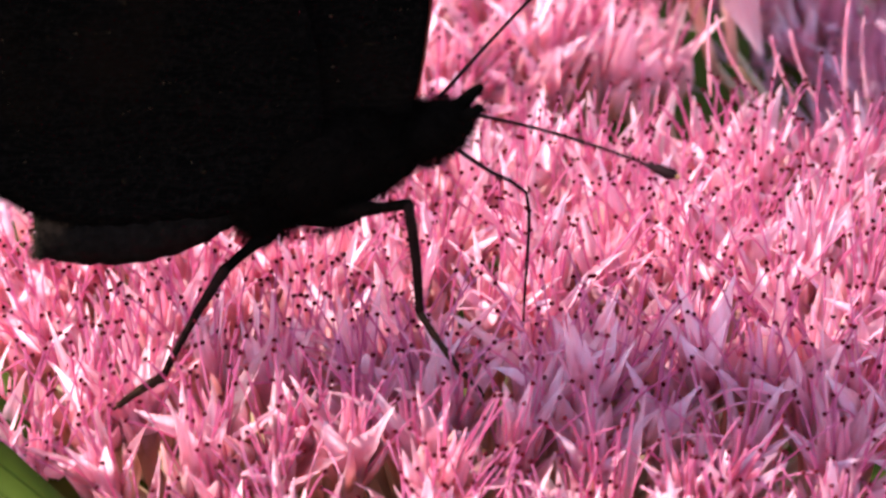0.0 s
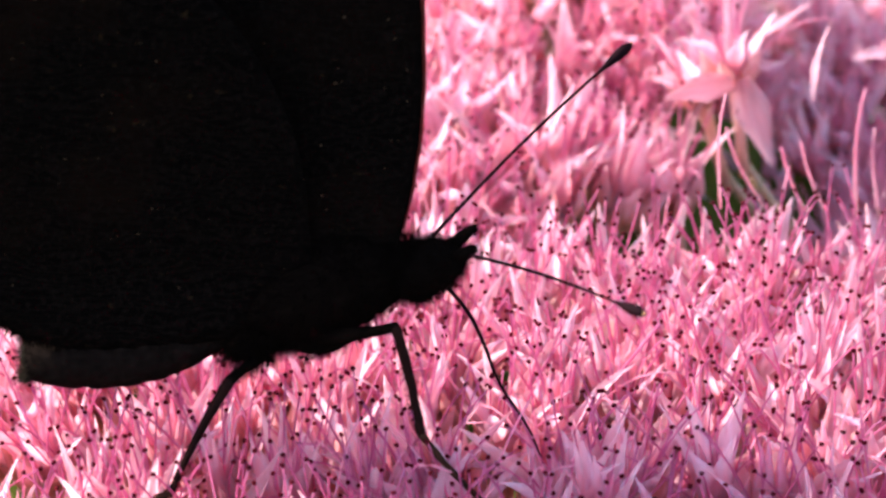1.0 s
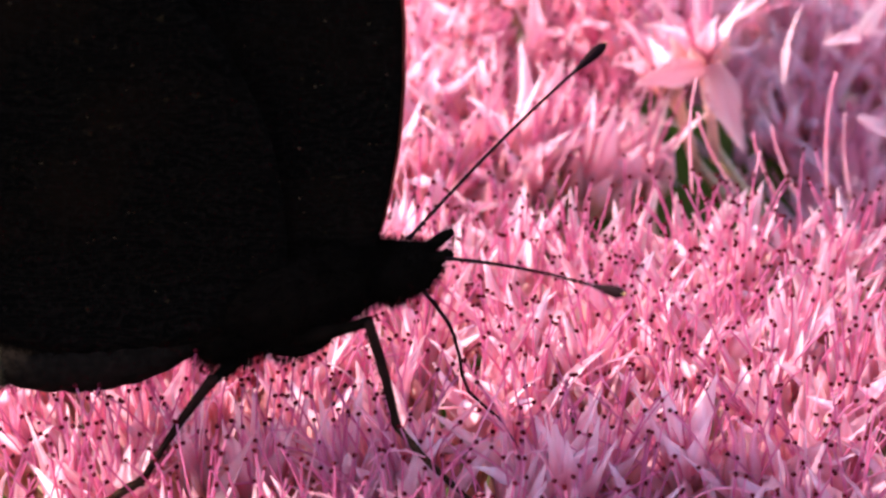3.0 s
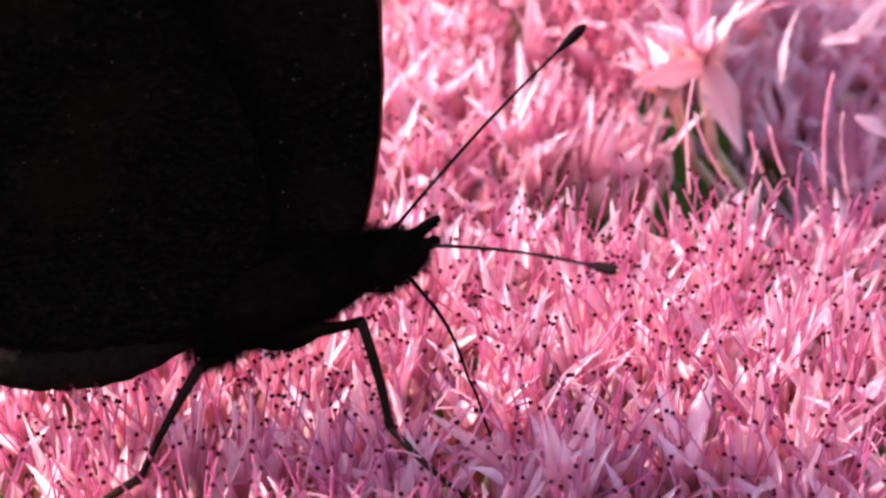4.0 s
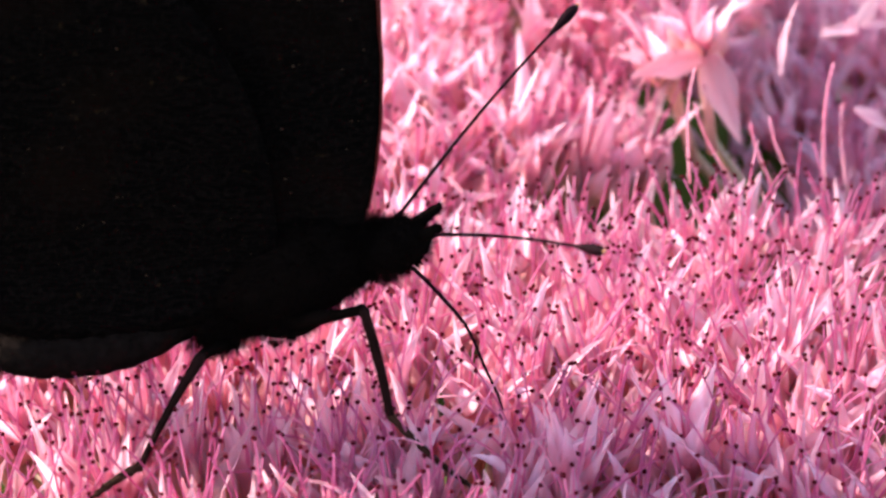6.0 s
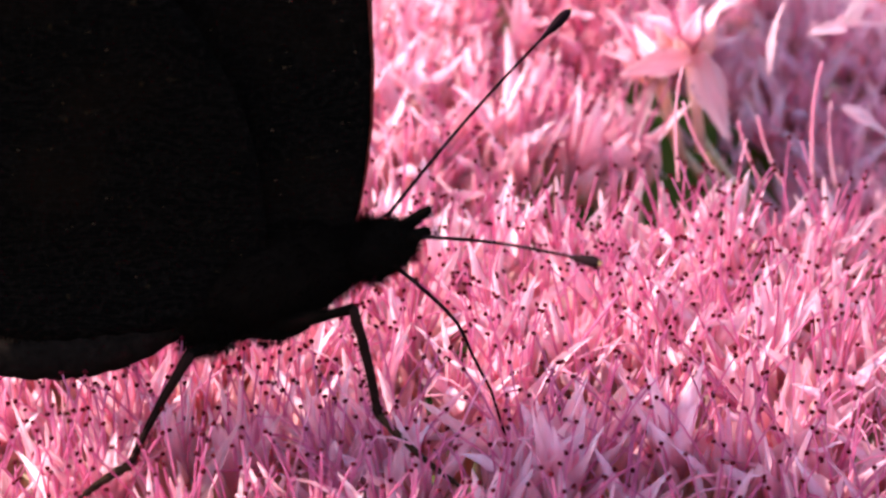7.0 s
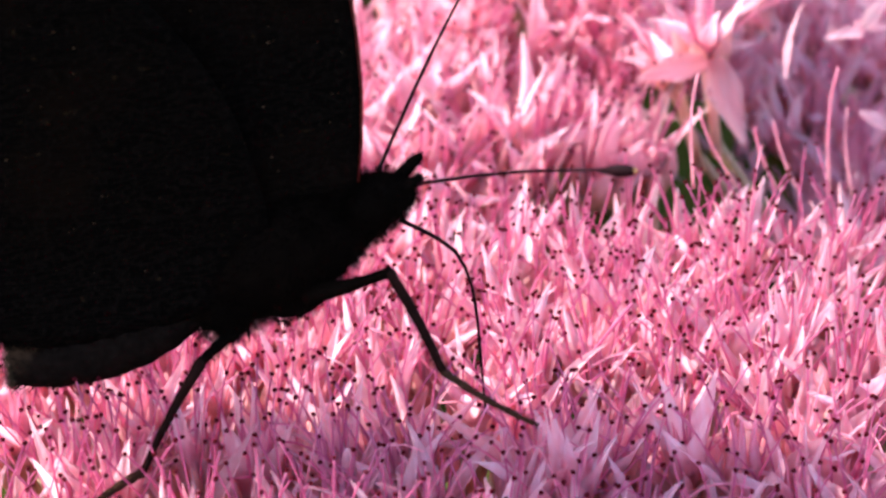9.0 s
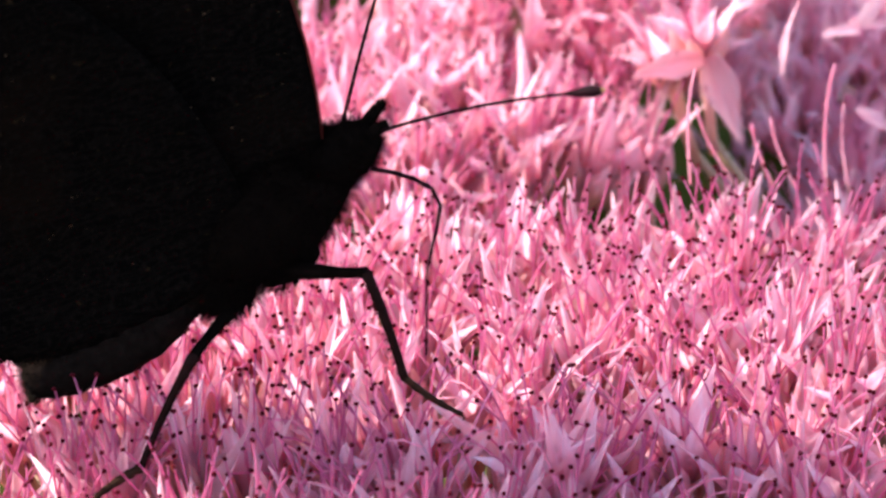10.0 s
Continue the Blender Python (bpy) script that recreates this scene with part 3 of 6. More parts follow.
# ---- butterfly ----
butterfly = tagged(new("butterfly"), "dark brown-black butterfly with closed wings feeding on the flowers", "butterfly")
butterfly.scale = (1.018,) * 3


def wing(name, outline, y, lean, label):
    """A thin wing with scalloped outer edge and raised veins fanning out from its root (first point)."""
    pts = [Vector((x, 0, z)) for x, z in outline]
    n = len(pts)
    ring = []
    for i in range(n):
        a, b, c, d = (pts[(i + k) % n] for k in (-1, 0, 1, 2))
        for s in range(6):
            t = s / 6
            q = 0.5 * (2 * b + (c - a) * t + (2 * a - 5 * b + 4 * c - d) * t * t + (3 * b - a - 3 * c + d) * t ** 3)
            ring.append(q)
    root = pts[0] * 0.55 + (sum(pts, Vector()) / n) * 0.45
    verts, faces = [], []
    m = len(ring)
    levels = 9
    for side in (-1, 1):
        for lv in range(levels + 1):
            f = lv / levels
            for i, q in enumerate(ring):
                p = root.lerp(q, f)
                vein = 0.05 * max(0, math.cos(i * 2 * math.pi / 7.5)) ** 6 * f
                p = p + Vector((0, side * (0.05 + vein) * (1.0 if lv < levels else 0.3) + lean * max(0, p.z - 4) + 0.10 * math.sin(p.x * 0.5) * f, 0))
                verts.append((p.x * MM, (p.y + y) * MM, p.z * MM))
    off = (levels + 1) * m
    for lv in range(levels):
        for i in range(m):
            j = (i + 1) % m
            a, b, c, d = lv * m + i, lv * m + j, (lv + 1) * m + j, (lv + 1) * m + i
            faces += [(a, b, c, d), (off + d, off + c, off + b, off + a)]
    for i in range(m):
        j = (i + 1) % m
        faces.append((levels * m + i, levels * m + j, off + levels * m + j, off + levels * m + i))
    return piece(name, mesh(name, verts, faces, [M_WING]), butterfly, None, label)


FORE = ((2.5, 4.5), (6.6, 4.8), (7.7, 6.4), (8.25, 8.6), (8.75, 11.4), (9.05, 14.5), (9.15, 18.0), (8.95, 22.5), (8.2, 27.5), (6.6, 32.0), (4.0, 33.4),
        (2.2, 31.0), (0.6, 28.6), (-1.6, 26.6), (-3.8, 23.4), (-6.0, 21.0), (-5.0, 15.0), (-1.0, 8.0))
HIND = ((3.2, 5.5), (2.6, 1.6), (-1.0, 0.6), (-4.0, 0.1), (-7.5, -0.3), (-10.6, 0.25), (-13.0, 1.7), (-15.6, 3.2), (-17.8, 5.2), (-18.6, 8.0), (-20.0, 10.4),
        (-19.0, 13.6), (-17.6, 17.0), (-14.6, 20.2), (-10.8, 22.4), (-6.0, 23.0), (-1.0, 20.0), (2.4, 13.0))
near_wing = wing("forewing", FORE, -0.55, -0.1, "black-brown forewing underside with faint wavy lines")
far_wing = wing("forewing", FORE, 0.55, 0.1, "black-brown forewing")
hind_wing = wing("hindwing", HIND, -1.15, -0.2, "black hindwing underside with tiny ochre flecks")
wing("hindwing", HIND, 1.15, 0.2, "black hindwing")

M_COSTA = plain("costa_red_brown", (0.05, 0.006, 0.005), (0.13, 0.014, 0.010), 2600, 0.5, 0.3, spec=0.2)
b = Build()
edge = [Vector((x, -0.55 - 0.1 * max(0, z - 4) + 0.1 * math.sin(x * 0.5), z)) * MM for x, z in FORE[2:10]]
b.tube([p + Vector((0.00004, 0, 0)) for p in edge], [0.00005, 0.00007, 0.00008, 0.00009, 0.00009, 0.00008, 0.00007, 0.00004], 6)
piece("costa", b.done("costa", [M_COSTA]), near_wing, None, "red-brown front edge vein")

b = Build()
rf = random.Random(3)
rim = [Vector((x, 0, z)) for x, z in HIND[3:13]]
for i in range(1500):
    t = rf.uniform(0, len(rim) - 1.01)
    k = int(t)
    p = rim[k].lerp(rim[k + 1], t - k)
    d = rim[k + 1] - rim[k]
    out = Vector((d.z, 0, -d.x)).normalized()
    if out.dot(p - Vector((-6, 0, 10))) < 0:
        out = -out
    root = Vector((p.x, -1.15 - 0.2 * max(0, p.z - 4) + 0.1 * math.sin(p.x * 0.5), p.z)) - out * 0.12
    tip = root + (out + Vector((rf.gauss(0, 0.2), rf.gauss(0, 0.2), rf.gauss(0, 0.2)))) * rf.uniform(0.25, 0.6)
    b.hair(root * MM, tip * MM, 0.000025)
piece("fringe", b.done("fringe", [M_FUR]), hind_wing, None, "short dark scale fringe")

rh = random.Random(7)


def furry(b, centre, axes, rot, count, length, lean, r=0.00003, where=None):
    """Hairs on an ellipsoid, combed along lean."""
    for i in range(count):
        z = rh.uniform(-1, 1)
        t = rh.uniform(0, 2 * math.pi)
        s = math.sqrt(1 - z * z)
        d = Vector((z, s * math.cos(t), s * math.sin(t)))
        if where and not where(d):
            continue
        root = Vector(centre) + rot @ Vector((d.x * axes[0], d.y * axes[1], d.z * axes[2])) * 0.97
        nrm = (rot @ Vector((d.x / axes[0], d.y / axes[1], d.z / axes[2]))).normalized()
        way = (nrm + Vector(lean) + Vector((rh.gauss(0, 0.25), rh.gauss(0, 0.25), rh.gauss(0, 0.25)))).normalized()
        b.hair(root, root + way * length * rh.uniform(0.3, 1.35), r)


TH_C, TH_A, TH_R = (0.0038, 0, 0.0029), (0.0047, 0.0021, 0.0025), Euler((0, radians(-24), 0)).to_matrix()
CH_C, CH_A = (0.0055, 0, 0.0043), (0.0018, 0.0017, 0.0018)
b = Build()
b.blob(TH_C, TH_A, 14, 20, 0, 0.05, TH_R)
b.blob(CH_C, CH_A, 12, 16, 0, 0.05, TH_R)
HIP_C, HIP_A = (0.0037, -0.0005, 0.00035), (0.0017, 0.0010, 0.00075)
b.blob(HIP_C, HIP_A, 10, 14, 0, 0.05, Euler((0, radians(-12), 0)).to_matrix())
TU_C, TU_A = (0.0004, 0, 0.0003), (0.0018, 0.0016, 0.0014)
b.blob(TU_C, TU_A, 10, 14, 0, 0.05, TH_R)
piece("thorax", b.done("thorax", [M_FUR]), butterfly, None, "black furry thorax")
b = Build()
furry(b, TH_C, TH_A, TH_R, 5200, 0.0007, (-0.5, 0, -0.35), 0.00002)
furry(b, CH_C, CH_A, TH_R, 2200, 0.0005, (0.0, 0, -0.2), 0.00002)
furry(b, TU_C, TU_A, TH_R, 2600, 0.0009, (-0.6, 0, -0.7), 0.000017)
furry(b, HIP_C, HIP_A, TH_R, 1200, 0.0005, (-0.5, 0, -0.3), 0.000017)
piece("fur", b.done("fur", [M_FUR]), butterfly, None, "long black hairs under the thorax")

b = Build()
path, radii = [], []
for i in range(29):
    t = i / 28
    path.append(Vector((0.4 - 11.35 * t, 0, 1.0 - 2.6 * math.sin(min(1.571, t * 2.1)) ** 1.3 + 0.45 * min(t, 0.75) - 0.9 * max(0, t - 0.75))) * MM)
    ringed = 0.94 + 0.06 * abs(math.sin(t * math.pi * 8))
    radii.append(1.6 * MM * ringed * (0.3 + 0.7 * math.sin(min(1, t * 2.0) * math.pi / 2)) * (1 - 0.38 * max(0, (t - 0.75) / 0.25) ** 2))
b.tube(path, radii, 18, 0)
piece("abdomen", b.done("abdomen", [M_ABDOMEN]), butterfly, None, "grey-black ringed abdomen with a fuzzy tip")
b = Build()
for i in range(900):
    k = rh.randrange(3, 29)
    a = rh.uniform(0, 2 * math.pi)
    root = path[k] + Vector((rh.uniform(-0.0002, 0.0002), math.cos(a), math.sin(a))) * radii[k] * 0.96
    root.x = path[k].x + rh.uniform(-0.2, 0.2) * MM
    tipness = 1 + 1.6 * (k > 25)
    b.hair(root, root + Vector((-0.8, math.cos(a) * 0.5, math.sin(a) * 0.5)) * 0.0003 * tipness * rh.uniform(0.6, 1.3), 0.00002)
piece("abdomen_hair", b.done("abdomen_hair", [M_ABDOMEN]), butterfly)
M_TUFT = plain("tail_tuft_ochre_grey", (0.012, 0.009, 0.006), (0.085, 0.066, 0.045), 5200, 0.9, 0.3, spec=0.02)
b = Build()
for i in range(700):
    a = rh.uniform(0, 2 * math.pi)
    f = math.sqrt(rh.random())
    root = path[28] + Vector((rh.uniform(0, 0.0004), math.cos(a) * f * radii[28], math.sin(a) * f * radii[28]))
    b.hair(root, root + Vector((-1.0, math.cos(a) * f * 0.5 + rh.gauss(0, 0.2), math.sin(a) * f * 0.5 + rh.gauss(0, 0.2) - 0.15)) * 0.0006 * rh.uniform(0.5, 1.4), 0.000022)
piece("tail_tuft", b.done("tail_tuft", [M_TUFT]), butterfly, None, "ochre-grey tuft at the abdomen tip")

head = piece("head", None, butterfly)
b = Build()
HC, HA, HR = (0.0010, 0, 0.0000), (0.0022, 0.0016, 0.0013), Euler((0, radians(-14), 0)).to_matrix()
b.blob(HC, HA, 12, 16, 0, 0.04, HR)
furry(b, HC, HA, HR, 3400, 0.00050, (0.2, 0, 0.0), 0.000015)
furry(b, (-0.0004, 0, 0.0003), (0.0014, 0.0014, 0.0014), HR, 2200, 0.0006, (0.15, 0, 0.25), 0.000014)
furry(b, (0.0008, 0, -0.0007), (0.0011, 0.0010, 0.0010), HR, 1800, 0.00055, (0.35, 0, -0.3), 0.000014)
head_mesh = b.done("head", [M_FUR])
scene.collection.objects.unlink(head)
bpy.data.objects.remove(head)
head = piece("head", head_mesh, butterfly, None, "black furry head")
for side in (-1, 1):
    b = Build()
    b.blob((0.0017, side * 0.0009, 0.0001), (0.0007, 0.0005, 0.0008), 10, 14, 0)
    piece("eye", b.done("eye", [M_SHELL]), head, None, "dark bulging compound eye")
    b = Build()
    w = side * 0.00042
    pp = [Vector((1.7 * MM, w, 0.3 * MM)), Vector((2.6 * MM, w * 1.2, (0.85 + 0.12 * side) * MM)), Vector((3.25 * MM, w * 1.3, (1.30 + 0.24 * side) * MM)), Vector((3.72 * MM, w * 1.3, (1.58 + 0.30 * side) * MM))]
    b.tube(pp, [0.00032, 0.00034, 0.00030, 0.00020], 8)
    for i in range(220):
        t = rh.uniform(0.05, 2.95)
        k = int(t)
        root = pp[k].lerp(pp[k + 1], t - k) + Vector((rh.uniform(-1, 1), rh.uniform(-1, 1), rh.uniform(-1, 1))).normalized() * 0.00028
        b.hair(root, root + ((pp[3] - pp[0]).normalized() * 0.8 + (root - pp[k].lerp(pp[k + 1], t - k)).normalized() * 0.6) * 0.00022, 0.00002)
    piece("palp", b.done("palp", [M_FUR]), head, None, "upturned hairy black palp")


def antenna(bend):
    """A thin ringed shaft along local x, 15 mm long, with a club as a part of its own."""
    b = Build()
    path, radii = [], []
    for i in range(61):
        t = i / 60
        path.append(Vector((12.9 * t, 0, bend * math.sin(math.pi * t * 0.86))) * MM)
        radii.append((0.000070 + 0.000018 * (i % 2)) * (1.25 - 0.3 * t) + 0.00006 * max(0, 1 - t * 30))
    b.tube(path, radii, 7)
    shaft = piece("antenna", b.done("antenna", [M_SHELL]), butterfly, None, "thin dark brown antenna with a thick club")
    b = Build()
    z0 = path[-1].z
    b.tube([Vector((12.7 + 2.3 * t, 0, z0 / MM * (1 - t))) * MM for t in (0, 0.2, 0.4, 0.6, 0.8, 0.93, 1.0)],
           [0.00008, 0.00015, 0.00023, 0.00028, 0.00028, 0.0002, 0.00008], 9)
    club = piece("club", b.done("club", [M_SHELL]), shaft)
    b = Build()
    b.blob((0.01500, 0, 0), (0.00012, 0.00011, 0.00011), 6, 8)
    piece("club_tip", b.done("club_tip", [M_TIP]), shaft, None, "pale tan club tip")
    return shaft


antenna_far = antenna(0.25)
antenna_near = antenna(0.35)

proboscis = []
for k in range(12):
    b = Build()
    r0, r1 = 0.000118 - 0.000005 * k, 0.000118 - 0.000005 * (k + 1)
    b.tube([Vector((x * MM, 0, 0)) for x in (-0.06, 0.0, 0.35, 0.7, 1.04, 1.10)], [r0 * 0.6, r0, r0, r1, r1, r1 * 0.6], 8)
    proboscis.append(piece("proboscis", b.done("proboscis", [M_SHELL]), butterfly))


def leg_piece(name, length, r0, r1, mat, spines, label=""):
    """A leg joint along local x with knobbed ends and short spines."""
    b = Build()
    b.tube([Vector((x * length, 0, 0.02 * length * math.sin(x * 3.1))) for x in (-0.02, 0.0, 0.08, 0.3, 0.6, 0.9, 0.98, 1.02)],
           [r0 * 0.6, r0 * 1.1, r0, r0, (r0 + r1) / 2, r1, r1 * 1.15, r1 * 0.6], 9)
    for i in range(spines):
        x = rh.uniform(0.1, 0.95)
        a = rh.uniform(0, 6.28)
        r = r0 + (r1 - r0) * x
        root = Vector((x * length, math.cos(a) * r, math.sin(a) * r))
        b.hair(root, root + Vector((0.8, math.cos(a), math.sin(a))) * 0.00016, 0.000018)
    return piece(name, b.done(name, [mat]), butterfly, None, label)


def tarsus(name, length, r, label):
    b = Build()
    xs = [i / 15 for i in range(16)]
    b.tube([Vector((x * length, 0, -0.03 * length * math.sin(x * 3.1))) for x in xs], [r * (0.75 + 0.25 * abs(math.cos(x * 3.14159 * 4))) * (1.1 - 0.4 * x) for x in xs], 8)
    for s in (-1, 1):
        b.tube([Vector((length, 0, 0)), Vector((length + 0.00025, s * 0.00014, 0)), Vector((length + 0.0003, s * 0.00018, -0.0002))], [0.00007, 0.00005, 0.00001], 5)
    return piece(name, b.done(name, [M_FOOT]), butterfly, None, label)


hind_femur = leg_piece("femur", 0.0044, 0.00026, 0.00036, M_FUR, 120)
hind_tibia = leg_piece("tibia", 0.0061, 0.00018, 0.00027, M_LEG, 200)
hind_tarsus = tarsus("tarsus", 0.0026, 0.00026, "tan jointed foot")
mid_femur = leg_piece("femur", 0.0060, 0.00027, 0.00052, M_FUR, 120)
mid_tibia = leg_piece("tibia", 0.0055, 0.00026, 0.00021, M_LEG, 200)
mid_tarsus = tarsus("tarsus", 0.0050, 0.00020, "tan jointed foot")


def motions():
    walk(proboscis[0], [
        (0, pose(0.00965, 0.00000, 0.00350, 0.00, 37.65, 0.00)),
        (0.5, pose(0.00972, 0.00000, 0.00336, 0.00, 43.33, 0.00)),
        (1, pose(0.00987, 0.00000, 0.00297, 0.00, 52.10, 0.00)),
        (1.5, pose(0.00988, 0.00000, 0.00290, 0.00, 43.71, 0.00)),
        (2, pose(0.00981, 0.00000, 0.00323, 0.00, 49.64, 0.00)),
        (2.2, pose(0.00984, 0.00000, 0.00292, 0.00, 44.39, 0.00)),
        (3.5, pose(0.00973, 0.00000, 0.00293, 0.00, 54.48, 0.00)),
        (4, pose(0.00979, 0.00000, 0.00311, 0.00, 53.73, 0.00)),
        (4.5, pose(0.00968, 0.00000, 0.00334, 0.00, 49.70, 0.00)),
        (5, pose(0.00976, 0.00000, 0.00323, 0.00, 48.82, 0.00)),
        (5.5, pose(0.00987, 0.00000, 0.00290, 0.00, 62.32, 0.00)),
        (5.7, pose(0.00981, 0.00000, 0.00301, 0.00, 53.58, 0.00)),
        (6.8, pose(0.00963, 0.00000, 0.00301, 0.00, 44.59, 0.00)),
        (7, pose(0.00956, 0.00000, 0.00304, 0.00, 43.77, 0.00)),
        (7.5, pose(0.00955, 0.00000, 0.00306, 0.00, 40.93, 0.00)),
        (8, pose(0.00961, 0.00000, 0.00305, 0.00, 42.30, 0.00)),
        (8.4, pose(0.00954, 0.00000, 0.00329, 0.00, 38.38, 0.00)),
        (8.5, pose(0.00954, 0.00000, 0.00336, 0.00, 11.20, 0.00)),
        (8.6, pose(0.00951, 0.00000, 0.00340, 0.00, 36.32, 0.00)),
        (8.7, pose(0.00947, 0.00000, 0.00344, 0.00, 7.39, 0.00)),
        (8.8, pose(0.00943, 0.00000, 0.00349, 0.00, 34.76, 0.00)),
        (8.9, pose(0.00940, 0.00000, 0.00353, 0.00, -1.26, 0.00)),
        (9, pose(0.00936, 0.00000, 0.00358, 0.00, 36.76, 0.00)),
        (9.1, pose(0.00935, 0.00000, 0.00359, 0.00, 17.58, 0.00)),
        (9.2, pose(0.00934, 0.00000, 0.00361, 0.00, 3.03, 0.00)),
        (9.3, pose(0.00934, 0.00000, 0.00363, 0.00, 4.69, 0.00)),
        (9.4, pose(0.00934, 0.00000, 0.00365, 0.00, 57.77, 0.00)),
        (9.5, pose(0.00935, 0.00000, 0.00367, 0.00, 14.89, 0.00)),
        (9.6, pose(0.00932, 0.00000, 0.00365, 0.00, 43.69, 0.00)),
        (9.8, pose(0.00925, 0.00000, 0.00362, 0.00, 22.63, 0.00)),
        (10, pose(0.00920, 0.00000, 0.00359, 0.00, 31.37, 0.00)),
    ])
    walk(proboscis[1], [
        (0, pose(0.01048, 0.00000, 0.00287, 0.00, 36.29, 0.00)),
        (0.5, pose(0.01048, 0.00000, 0.00265, 0.00, 45.02, 0.00)),
        (1, pose(0.01051, 0.00000, 0.00215, 0.00, 57.37, 0.00)),
        (1.5, pose(0.01063, 0.00000, 0.00219, 0.00, 50.70, 0.00)),
        (2, pose(0.01048, 0.00000, 0.00243, 0.00, 50.38, 0.00)),
        (2.2, pose(0.01058, 0.00000, 0.00219, 0.00, 51.27, 0.00)),
        (3.5, pose(0.01033, 0.00000, 0.00208, 0.00, 57.71, 0.00)),
        (4, pose(0.01041, 0.00000, 0.00227, 0.00, 55.00, 0.00)),
        (4.5, pose(0.01035, 0.00000, 0.00255, 0.00, 50.05, 0.00)),
        (5, pose(0.01045, 0.00000, 0.00245, 0.00, 49.85, 0.00)),
        (5.5, pose(0.01035, 0.00000, 0.00198, 0.00, 63.82, 0.00)),
        (5.7, pose(0.01043, 0.00000, 0.00217, 0.00, 54.36, 0.00)),
        (6.8, pose(0.01038, 0.00000, 0.00228, 0.00, 45.85, 0.00)),
        (7, pose(0.01031, 0.00000, 0.00232, 0.00, 45.09, 0.00)),
        (7.5, pose(0.01033, 0.00000, 0.00238, 0.00, 42.82, 0.00)),
        (8, pose(0.01038, 0.00000, 0.00235, 0.00, 44.65, 0.00)),
        (8.4, pose(0.01035, 0.00000, 0.00264, 0.00, 37.83, 0.00)),
        (8.5, pose(0.01056, 0.00000, 0.00316, 0.00, 22.65, 0.00)),
        (8.6, pose(0.01035, 0.00000, 0.00278, 0.00, 35.79, 0.00)),
        (8.7, pose(0.01050, 0.00000, 0.00331, 0.00, 6.50, 0.00)),
        (8.8, pose(0.01029, 0.00000, 0.00290, 0.00, 35.93, 0.00)),
        (8.9, pose(0.01044, 0.00000, 0.00356, 0.00, -1.13, 0.00)),
        (9, pose(0.01019, 0.00000, 0.00296, 0.00, 40.03, 0.00)),
        (9.1, pose(0.01034, 0.00000, 0.00328, 0.00, 18.53, 0.00)),
        (9.2, pose(0.01038, 0.00000, 0.00355, 0.00, 2.43, 0.00)),
        (9.3, pose(0.01037, 0.00000, 0.00354, 0.00, 4.16, 0.00)),
        (9.4, pose(0.00990, 0.00000, 0.00277, 0.00, 57.45, 0.00)),
        (9.5, pose(0.01036, 0.00000, 0.00340, 0.00, 16.05, 0.00)),
        (9.6, pose(0.01007, 0.00000, 0.00293, 0.00, 43.28, 0.00)),
        (9.8, pose(0.01021, 0.00000, 0.00322, 0.00, 21.27, 0.00)),
        (10, pose(0.01009, 0.00000, 0.00305, 0.00, 38.97, 0.00)),
    ])
